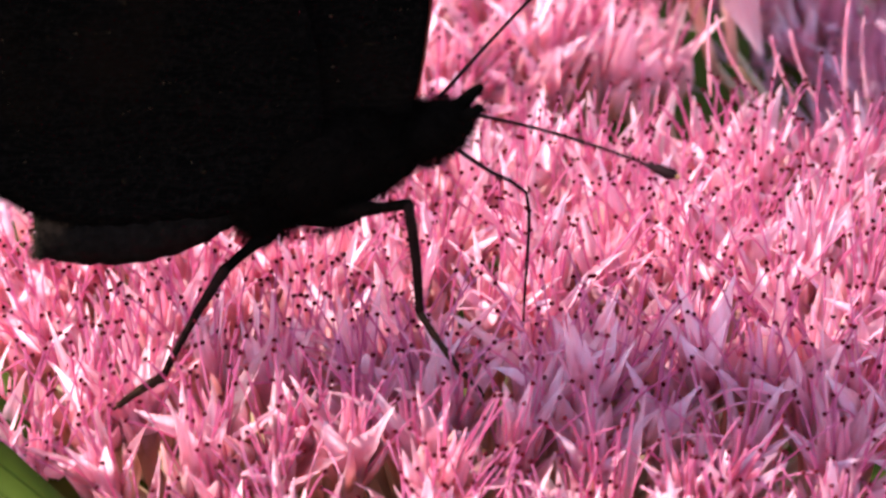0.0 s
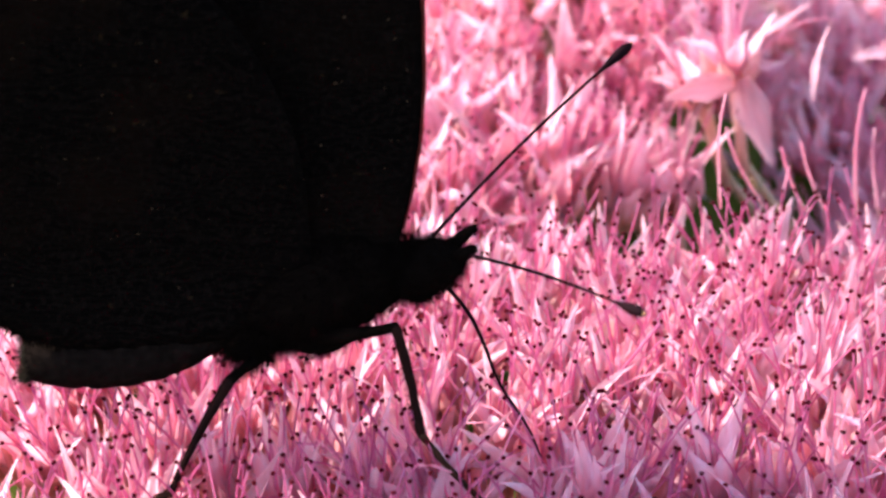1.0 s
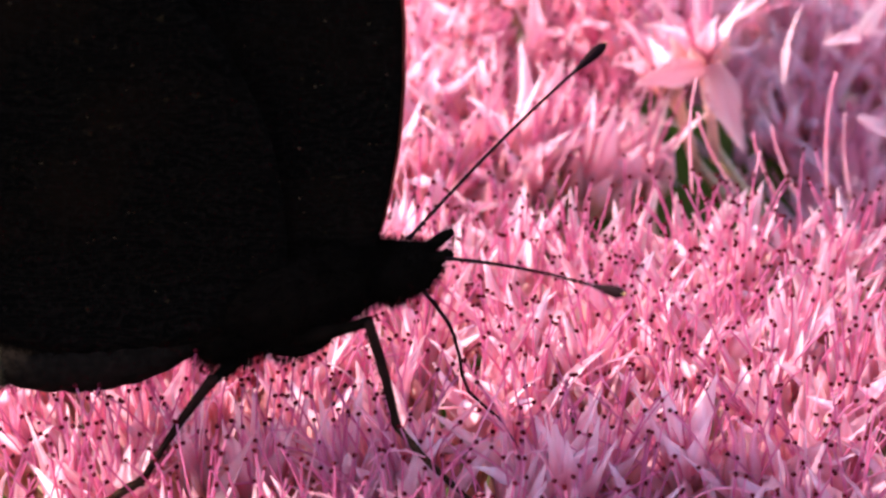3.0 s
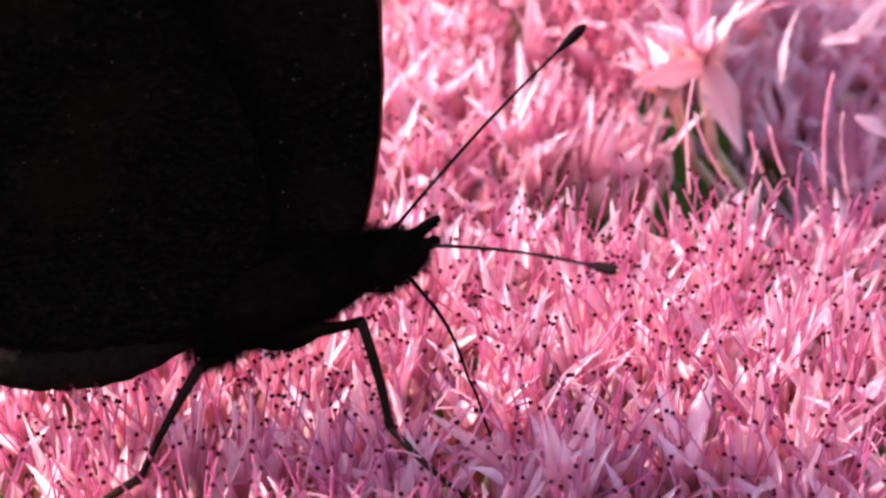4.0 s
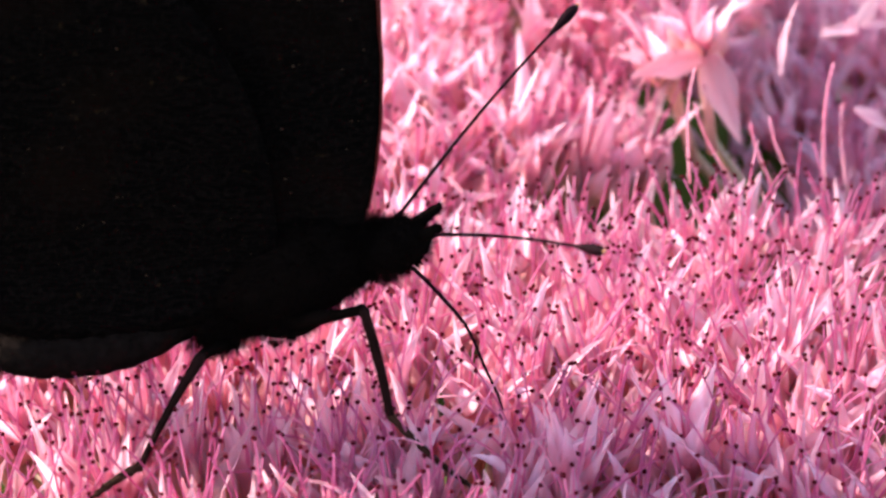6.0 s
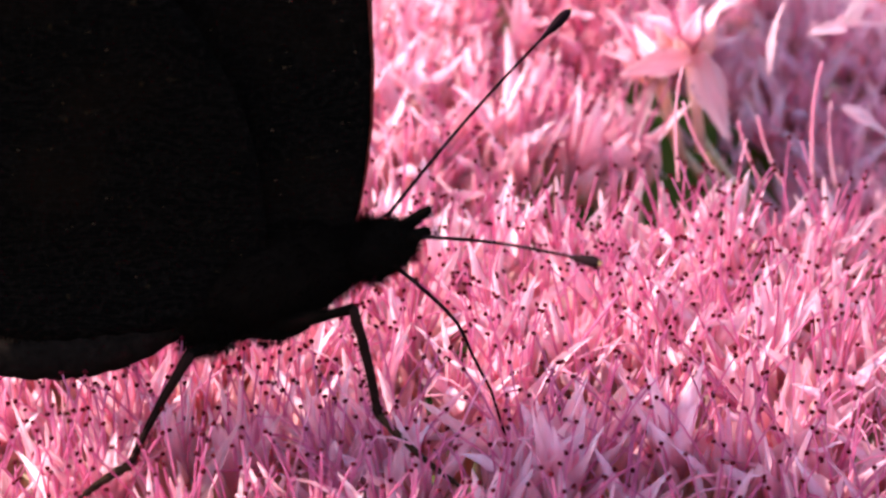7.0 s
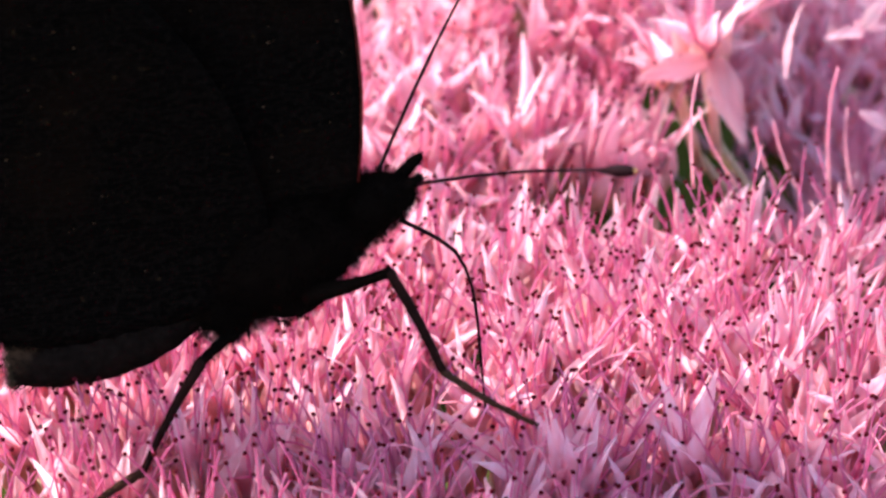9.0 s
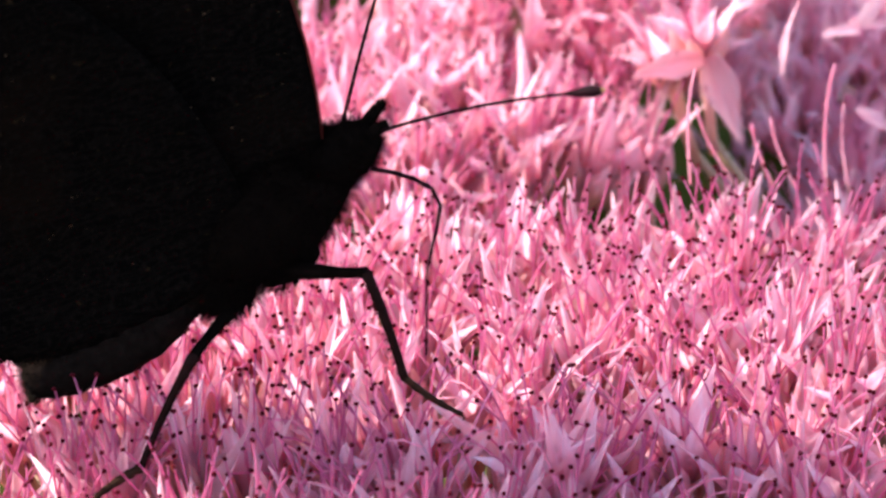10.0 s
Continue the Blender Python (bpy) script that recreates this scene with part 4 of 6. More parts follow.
    walk(proboscis[2], [
        (0, pose(0.01131, 0.00000, 0.00225, 0.00, 26.39, 0.00)),
        (0.5, pose(0.01122, 0.00000, 0.00191, 0.00, 49.92, 0.00)),
        (1, pose(0.01107, 0.00000, 0.00127, 0.00, 66.23, 0.00)),
        (1.5, pose(0.01129, 0.00000, 0.00138, 0.00, 68.34, 0.00)),
        (2, pose(0.01115, 0.00000, 0.00163, 0.00, 56.50, 0.00)),
        (2.2, pose(0.01123, 0.00000, 0.00138, 0.00, 68.70, 0.00)),
        (3.5, pose(0.01089, 0.00000, 0.00120, 0.00, 64.28, 0.00)),
        (4, pose(0.01100, 0.00000, 0.00142, 0.00, 60.41, 0.00)),
        (4.5, pose(0.01102, 0.00000, 0.00175, 0.00, 50.67, 0.00)),
        (5, pose(0.01112, 0.00000, 0.00165, 0.00, 52.14, 0.00)),
        (5.5, pose(0.01081, 0.00000, 0.00105, 0.00, 68.55, 0.00)),
        (5.7, pose(0.01104, 0.00000, 0.00133, 0.00, 57.30, 0.00)),
        (6.8, pose(0.01110, 0.00000, 0.00154, 0.00, 47.69, 0.00)),
        (7, pose(0.01105, 0.00000, 0.00158, 0.00, 46.96, 0.00)),
        (7.5, pose(0.01109, 0.00000, 0.00167, 0.00, 44.40, 0.00)),
        (8, pose(0.01112, 0.00000, 0.00162, 0.00, 49.74, 0.00)),
        (8.4, pose(0.01118, 0.00000, 0.00200, 0.00, 44.77, 0.00)),
        (8.5, pose(0.01152, 0.00000, 0.00275, 0.00, 41.11, 0.00)),
        (8.6, pose(0.01119, 0.00000, 0.00218, 0.00, 36.59, 0.00)),
        (8.7, pose(0.01154, 0.00000, 0.00319, 0.00, 8.53, 0.00)),
        (8.8, pose(0.01113, 0.00000, 0.00228, 0.00, 49.71, 0.00)),
        (8.9, pose(0.01148, 0.00000, 0.00358, -0.00, -0.07, 0.00)),
        (9, pose(0.01099, 0.00000, 0.00229, 0.00, 49.23, 0.00)),
        (9.1, pose(0.01132, 0.00000, 0.00295, 0.00, 29.82, 0.00)),
        (9.2, pose(0.01142, 0.00000, 0.00351, -0.00, 6.17, -0.00)),
        (9.3, pose(0.01141, 0.00000, 0.00347, -0.00, 5.64, -0.00)),
        (9.4, pose(0.01045, 0.00000, 0.00189, -0.00, 60.04, -0.00)),
        (9.5, pose(0.01136, 0.00000, 0.00312, 0.00, 17.81, 0.00)),
        (9.6, pose(0.01083, 0.00000, 0.00222, -0.00, 46.43, -0.00)),
        (9.8, pose(0.01118, 0.00000, 0.00284, -0.00, 31.76, -0.00)),
        (10, pose(0.01090, 0.00000, 0.00239, 0.00, 51.35, 0.00)),
    ])
    walk(proboscis[3], [
        (0, pose(0.01225, 0.00000, 0.00179, 0.00, 38.87, 0.00)),
        (0.5, pose(0.01189, 0.00000, 0.00112, 0.00, 59.42, 0.00)),
        (1, pose(0.01149, 0.00000, 0.00032, 0.00, 69.09, 0.00)),
        (1.5, pose(0.01167, 0.00000, 0.00041, 0.00, 74.69, 0.00)),
        (2, pose(0.01172, 0.00000, 0.00077, 0.00, 64.11, 0.00)),
        (2.2, pose(0.01161, 0.00000, 0.00041, 0.00, 75.09, 0.00)),
        (3.5, pose(0.01134, 0.00000, 0.00027, 0.00, 74.44, 0.00)),
        (4, pose(0.01152, 0.00000, 0.00052, 0.00, 66.10, 0.00)),
        (4.5, pose(0.01168, 0.00000, 0.00095, 0.00, 51.47, 0.00)),
        (5, pose(0.01176, 0.00000, 0.00083, 0.00, 56.13, 0.00)),
        (5.5, pose(0.01119, 0.00000, 0.00008, 0.00, 71.43, 0.00)),
        (5.7, pose(0.01160, 0.00000, 0.00045, 0.00, 60.04, 0.00)),
        (6.8, pose(0.01180, 0.00000, 0.00077, 0.00, 53.05, 0.00)),
        (7, pose(0.01176, 0.00000, 0.00082, 0.00, 52.79, 0.00)),
        (7.5, pose(0.01184, 0.00000, 0.00094, 0.00, 51.31, 0.00)),
        (8, pose(0.01179, 0.00000, 0.00082, 0.00, 57.92, 0.00)),
        (8.4, pose(0.01191, 0.00000, 0.00127, 0.00, 66.80, 0.00)),
        (8.5, pose(0.01231, 0.00000, 0.00207, 0.00, 71.32, 0.00)),
        (8.6, pose(0.01202, 0.00000, 0.00156, 0.00, 39.74, 0.00)),
        (8.7, pose(0.01256, 0.00000, 0.00304, 0.00, 17.00, 0.00)),
        (8.8, pose(0.01180, 0.00000, 0.00149, 0.00, 74.78, 0.00)),
        (8.9, pose(0.01252, 0.00000, 0.00358, 0.00, 0.63, 0.00)),
        (9, pose(0.01167, 0.00000, 0.00150, 0.00, 70.70, 0.00)),
        (9.1, pose(0.01223, 0.00000, 0.00243, 0.00, 44.33, 0.00)),
        (9.2, pose(0.01245, 0.00000, 0.00340, 0.00, 15.00, 0.00)),
        (9.3, pose(0.01245, 0.00000, 0.00336, 0.00, 11.18, 0.00)),
        (9.4, pose(0.01097, 0.00000, 0.00099, 0.00, 67.01, 0.00)),
        (9.5, pose(0.01235, 0.00000, 0.00280, 0.00, 23.95, 0.00)),
        (9.6, pose(0.01154, 0.00000, 0.00147, 0.00, 53.65, 0.00)),
        (9.8, pose(0.01207, 0.00000, 0.00229, 0.00, 63.66, 0.00)),
        (10, pose(0.01155, 0.00000, 0.00158, 0.00, 86.49, 0.00)),
    ])
    walk(proboscis[4], [
        (0, pose(0.01306, 0.00000, 0.00113, 0.00, 81.50, 0.00)),
        (0.5, pose(0.01241, 0.00000, 0.00022, -0.00, 78.20, -0.00)),
        (1, pose(0.01186, 0.00000, -0.00065, 0.00, 71.73, 0.00)),
        (1.5, pose(0.01195, 0.00000, -0.00059, -0.00, 72.79, -0.00)),
        (2, pose(0.01218, 0.00000, -0.00017, -0.00, 70.12, -0.00)),
        (2.2, pose(0.01187, 0.00000, -0.00059, -0.00, 73.40, -0.00)),
        (3.5, pose(0.01162, 0.00000, -0.00074, 0.00, 83.84, 0.00)),
        (4, pose(0.01194, 0.00000, -0.00043, 0.00, 72.01, 0.00)),
        (4.5, pose(0.01232, 0.00000, 0.00013, 0.00, 58.57, 0.00)),
        (5, pose(0.01234, 0.00000, -0.00003, -0.00, 66.34, -0.00)),
        (5.5, pose(0.01152, 0.00000, -0.00091, -0.00, 73.46, -0.00)),
        (5.7, pose(0.01212, 0.00000, -0.00045, -0.00, 65.54, -0.00)),
        (6.8, pose(0.01242, 0.00000, -0.00006, 0.00, 66.03, 0.00)),
        (7, pose(0.01239, 0.00000, -0.00000, 0.00, 65.94, 0.00)),
        (7.5, pose(0.01249, 0.00000, 0.00013, 0.00, 67.63, 0.00)),
        (8, pose(0.01234, 0.00000, -0.00006, 0.00, 71.64, 0.00)),
        (8.4, pose(0.01232, 0.00000, 0.00032, 0.00, 87.93, 0.00)),
        (8.5, pose(0.01264, 0.00000, 0.00109, 0.00, 87.02, 0.00)),
        (8.6, pose(0.01282, 0.00000, 0.00089, 0.00, 55.40, 0.00)),
        (8.7, pose(0.01356, 0.00000, 0.00273, 0.00, 40.56, 0.00)),
        (8.8, pose(0.01208, 0.00000, 0.00049, 0.00, 84.20, 0.00)),
        (8.9, pose(0.01356, 0.00000, 0.00357, 0.00, 4.40, 0.00)),
        (9, pose(0.01201, 0.00000, 0.00052, 0.00, 81.33, 0.00)),
        (9.1, pose(0.01297, 0.00000, 0.00170, 0.00, 64.72, 0.00)),
        (9.2, pose(0.01345, 0.00000, 0.00313, 0.00, 74.09, 0.00)),
        (9.3, pose(0.01347, 0.00000, 0.00316, 0.00, 31.97, 0.00)),
        (9.4, pose(0.01138, 0.00000, 0.00003, 0.00, 87.90, 0.00)),
        (9.5, pose(0.01330, 0.00000, 0.00238, 0.00, 78.05, 0.00)),
        (9.6, pose(0.01216, 0.00000, 0.00063, 0.00, 79.25, 0.00)),
        (9.8, pose(0.01253, 0.00000, 0.00136, 180.00, 88.11, 180.00)),
        (10, pose(0.01161, 0.00000, 0.00054, 180.00, 61.18, 180.00)),
    ])
    walk(proboscis[5], [
        (0, pose(0.01321, 0.00000, 0.00011, 0.00, 89.79, 0.00)),
        (0.5, pose(0.01263, 0.00000, -0.00080, 0.00, 87.67, 0.00)),
        (1, pose(0.01218, 0.00000, -0.00164, 0.00, 66.19, 0.00)),
        (1.5, pose(0.01225, 0.00000, -0.00158, 0.00, 69.16, 0.00)),
        (2, pose(0.01253, 0.00000, -0.00115, 0.00, 76.11, 0.00)),
        (2.2, pose(0.01217, 0.00000, -0.00159, 0.00, 70.03, 0.00)),
        (3.5, pose(0.01173, 0.00000, -0.00177, 0.00, 72.12, 0.00)),
        (4, pose(0.01226, 0.00000, -0.00142, 0.00, 74.29, 0.00)),
        (4.5, pose(0.01287, 0.00000, -0.00076, 0.00, 73.78, 0.00)),
        (5, pose(0.01275, 0.00000, -0.00099, 0.00, 72.27, 0.00)),
        (5.5, pose(0.01182, 0.00000, -0.00190, 0.00, 75.74, 0.00)),
        (5.7, pose(0.01255, 0.00000, -0.00140, 0.00, 71.90, 0.00)),
        (6.8, pose(0.01285, 0.00000, -0.00101, 0.00, 69.88, 0.00)),
        (7, pose(0.01281, 0.00000, -0.00095, 0.00, 69.18, 0.00)),
        (7.5, pose(0.01288, 0.00000, -0.00083, 0.00, 72.81, 0.00)),
        (8, pose(0.01267, 0.00000, -0.00104, 0.00, 71.11, 0.00)),
        (8.4, pose(0.01236, 0.00000, -0.00072, 0.00, 87.30, 0.00)),
        (8.5, pose(0.01269, 0.00000, 0.00005, 0.00, 89.50, 0.00)),
        (8.6, pose(0.01341, 0.00000, 0.00004, 0.00, 87.58, 0.00)),
        (8.7, pose(0.01435, 0.00000, 0.00206, 0.00, 86.33, 0.00)),
        (8.8, pose(0.01218, 0.00000, -0.00055, 0.00, 90.00, 0.00)),
        (8.9, pose(0.01459, 0.00000, 0.00349, 180.00, 78.56, 180.00)),
        (9, pose(0.01217, 0.00000, -0.00051, 0.00, 89.55, 0.00)),
        (9.1, pose(0.01341, 0.00000, 0.00076, 0.00, 86.44, 0.00)),
        (9.2, pose(0.01374, 0.00000, 0.00213, 180.00, 84.55, 180.00)),
        (9.3, pose(0.01435, 0.00000, 0.00261, 180.00, 88.14, 180.00)),
        (9.4, pose(0.01142, 0.00000, -0.00101, 180.00, 86.37, 180.00)),
        (9.5, pose(0.01351, 0.00000, 0.00136, 180.00, 73.13, 180.00)),
        (9.6, pose(0.01235, 0.00000, -0.00039, 180.00, 82.98, 180.00)),
        (9.8, pose(0.01250, 0.00000, 0.00032, 180.00, 77.23, 180.00)),
        (10, pose(0.01111, 0.00000, -0.00037, 180.00, 58.22, 180.00)),
    ])
    walk(proboscis[6], [
        (0, pose(0.01321, 0.00000, -0.00093, 180.00, 88.37, 180.00)),
        (0.5, pose(0.01267, 0.00000, -0.00184, 0.00, 84.82, 0.00)),
        (1, pose(0.01260, 0.00000, -0.00259, 0.00, 59.39, 0.00)),
        (1.5, pose(0.01262, 0.00000, -0.00255, 0.00, 59.77, 0.00)),
        (2, pose(0.01278, 0.00000, -0.00216, 0.00, 68.31, 0.00)),
        (2.2, pose(0.01253, 0.00000, -0.00257, 0.00, 60.74, 0.00)),
        (3.5, pose(0.01205, 0.00000, -0.00276, 0.00, 45.48, 0.00)),
        (4, pose(0.01254, 0.00000, -0.00242, 0.00, 67.35, 0.00)),
        (4.5, pose(0.01316, 0.00000, -0.00175, 0.00, 71.84, 0.00)),
        (5, pose(0.01307, 0.00000, -0.00198, 0.00, 66.74, 0.00)),
        (5.5, pose(0.01207, 0.00000, -0.00291, 0.00, 59.95, 0.00)),
        (5.7, pose(0.01287, 0.00000, -0.00238, 0.00, 70.18, 0.00)),
        (6.8, pose(0.01320, 0.00000, -0.00199, 0.00, 66.34, 0.00)),
        (7, pose(0.01318, 0.00000, -0.00193, 0.00, 65.65, 0.00)),
        (7.5, pose(0.01319, 0.00000, -0.00182, 0.00, 72.56, 0.00)),
        (8, pose(0.01301, 0.00000, -0.00203, 0.00, 66.60, 0.00)),
        (8.4, pose(0.01241, 0.00000, -0.00176, 0.00, 89.82, 0.00)),
        (8.5, pose(0.01270, 0.00000, -0.00099, 0.00, 89.66, 0.00)),
        (8.6, pose(0.01346, 0.00000, -0.00100, 0.00, 89.66, 0.00)),
        (8.7, pose(0.01441, 0.00000, 0.00102, 180.00, 80.83, 180.00)),
        (8.8, pose(0.01218, 0.00000, -0.00159, -180.00, 88.61, -180.00)),
        (8.9, pose(0.01439, 0.00000, 0.00247, 180.00, 73.37, 180.00)),
        (9, pose(0.01218, 0.00000, -0.00155, 180.00, 88.29, 180.00)),
        (9.1, pose(0.01348, 0.00000, -0.00028, 180.00, 83.07, 180.00)),
        (9.2, pose(0.01364, 0.00000, 0.00109, 180.00, 80.14, 180.00)),
        (9.3, pose(0.01431, 0.00000, 0.00157, 180.00, 77.03, 180.00)),
        (9.4, pose(0.01135, 0.00000, -0.00204, 180.00, 84.19, 180.00)),
        (9.5, pose(0.01321, 0.00000, 0.00036, 180.00, 71.07, 180.00)),
        (9.6, pose(0.01223, 0.00000, -0.00143, 180.00, 77.34, 180.00)),
        (9.8, pose(0.01227, 0.00000, -0.00069, 180.00, 73.55, 180.00)),
        (10, pose(0.01056, 0.00000, -0.00125, 180.00, 57.59, 180.00)),
    ])
    walk(proboscis[7], [
        (0, pose(0.01318, 0.00000, -0.00197, 180.00, 87.52, 180.00)),
        (0.5, pose(0.01276, 0.00000, -0.00287, 0.00, 80.94, 0.00)),
        (1, pose(0.01313, 0.00000, -0.00349, 0.00, 57.39, 0.00)),
        (1.5, pose(0.01315, 0.00000, -0.00345, 0.00, 55.10, 0.00)),
        (2, pose(0.01316, 0.00000, -0.00312, 0.00, 63.55, 0.00)),
        (2.2, pose(0.01303, 0.00000, -0.00347, 0.00, 55.76, 0.00)),
        (3.5, pose(0.01278, 0.00000, -0.00350, 0.00, 43.26, 0.00)),
        (4, pose(0.01294, 0.00000, -0.00338, 0.00, 74.41, 0.00)),
        (4.5, pose(0.01348, 0.00000, -0.00274, 0.00, 71.01, 0.00)),
        (5, pose(0.01348, 0.00000, -0.00293, 0.00, 64.25, 0.00)),
        (5.5, pose(0.01259, 0.00000, -0.00381, 0.00, 50.63, 0.00)),
        (5.7, pose(0.01323, 0.00000, -0.00336, 0.00, 69.87, 0.00)),
        (6.8, pose(0.01362, 0.00000, -0.00294, 0.00, 65.72, 0.00)),
        (7, pose(0.01361, 0.00000, -0.00287, 0.00, 65.19, 0.00)),
        (7.5, pose(0.01350, 0.00000, -0.00282, 0.00, 73.82, 0.00)),
        (8, pose(0.01342, 0.00000, -0.00298, 0.00, 65.67, 0.00)),
        (8.4, pose(0.01241, 0.00000, -0.00280, -180.00, 88.57, -180.00)),
        (8.5, pose(0.01271, 0.00000, -0.00203, 180.00, 87.31, 180.00)),
        (8.6, pose(0.01346, 0.00000, -0.00204, 180.00, 88.95, 180.00)),
        (8.7, pose(0.01425, 0.00000, -0.00001, 180.00, 76.58, 180.00)),
        (8.8, pose(0.01216, 0.00000, -0.00263, -180.00, 86.97, -180.00)),
        (8.9, pose(0.01409, 0.00000, 0.00147, 180.00, 72.59, 180.00)),
        (9, pose(0.01215, 0.00000, -0.00259, 180.00, 85.93, 180.00)),
        (9.1, pose(0.01335, 0.00000, -0.00131, 180.00, 80.59, 180.00)),
        (9.2, pose(0.01346, 0.00000, 0.00007, 180.00, 78.96, 180.00)),
        (9.3, pose(0.01408, 0.00000, 0.00056, 180.00, 74.08, 180.00)),
        (9.4, pose(0.01125, 0.00000, -0.00308, 180.00, 83.51, 180.00)),
        (9.5, pose(0.01287, 0.00000, -0.00062, 180.00, 69.53, 180.00)),
        (9.6, pose(0.01200, 0.00000, -0.00244, 180.00, 75.88, 180.00)),
        (9.8, pose(0.01197, 0.00000, -0.00169, 180.00, 68.85, 180.00)),
        (10, pose(0.01000, 0.00000, -0.00213, -180.00, 63.06, -180.00)),
    ])
    walk(proboscis[8], [
        (0, pose(0.01314, 0.00000, -0.00301, 180.00, 87.33, 180.00)),
        (0.5, pose(0.01293, 0.00000, -0.00390, 0.00, 80.24, 0.00)),
        (1, pose(0.01369, 0.00000, -0.00436, 0.00, 63.10, 0.00)),
        (1.5, pose(0.01374, 0.00000, -0.00431, 0.00, 59.84, 0.00)),
        (2, pose(0.01363, 0.00000, -0.00405, 0.00, 63.06, 0.00)),
        (2.2, pose(0.01362, 0.00000, -0.00433, 0.00, 59.71, 0.00)),
        (3.5, pose(0.01353, 0.00000, -0.00421, 0.00, 58.80, 0.00)),
        (4, pose(0.01322, 0.00000, -0.00439, 0.00, 74.41, 0.00)),
        (4.5, pose(0.01382, 0.00000, -0.00373, 0.00, 76.73, 0.00)),
        (5, pose(0.01393, 0.00000, -0.00387, 0.00, 73.32, 0.00)),
        (5.5, pose(0.01325, 0.00000, -0.00462, 0.00, 57.45, 0.00)),
        (5.7, pose(0.01358, 0.00000, -0.00434, 0.00, 76.36, 0.00)),
        (6.8, pose(0.01405, 0.00000, -0.00389, 0.00, 73.79, 0.00)),
        (7, pose(0.01405, 0.00000, -0.00382, 0.00, 74.63, 0.00)),
        (7.5, pose(0.01379, 0.00000, -0.00381, 0.00, 79.47, 0.00)),
        (8, pose(0.01385, 0.00000, -0.00393, 0.00, 68.47, 0.00)),
        (8.4, pose(0.01239, 0.00000, -0.00384, -180.00, 87.94, -180.00)),
        (8.5, pose(0.01266, 0.00000, -0.00307, 180.00, 87.31, 180.00)),
        (8.6, pose(0.01345, 0.00000, -0.00308, 180.00, 88.51, 180.00)),
        (8.7, pose(0.01401, 0.00000, -0.00102, 180.00, 75.13, 180.00)),
        (8.8, pose(0.01210, 0.00000, -0.00366, -180.00, 86.97, -180.00)),
        (8.9, pose(0.01378, 0.00000, 0.00048, 180.00, 72.31, 180.00)),
        (9, pose(0.01207, 0.00000, -0.00363, 180.00, 85.93, 180.00)),
        (9.1, pose(0.01318, 0.00000, -0.00233, -180.00, 81.88, -180.00)),
        (9.2, pose(0.01326, 0.00000, -0.00095, 180.00, 78.50, 180.00)),
        (9.3, pose(0.01380, 0.00000, -0.00044, 180.00, 73.57, 180.00)),
        (9.4, pose(0.01113, 0.00000, -0.00411, 180.00, 83.58, 180.00)),
        (9.5, pose(0.01251, 0.00000, -0.00159, 180.00, 70.44, 180.00)),
        (9.6, pose(0.01174, 0.00000, -0.00345, 180.00, 76.08, 180.00)),
        (9.8, pose(0.01160, 0.00000, -0.00266, 180.00, 66.22, 180.00)),
        (10, pose(0.00953, 0.00000, -0.00306, -180.00, 68.98, -180.00)),
    ])
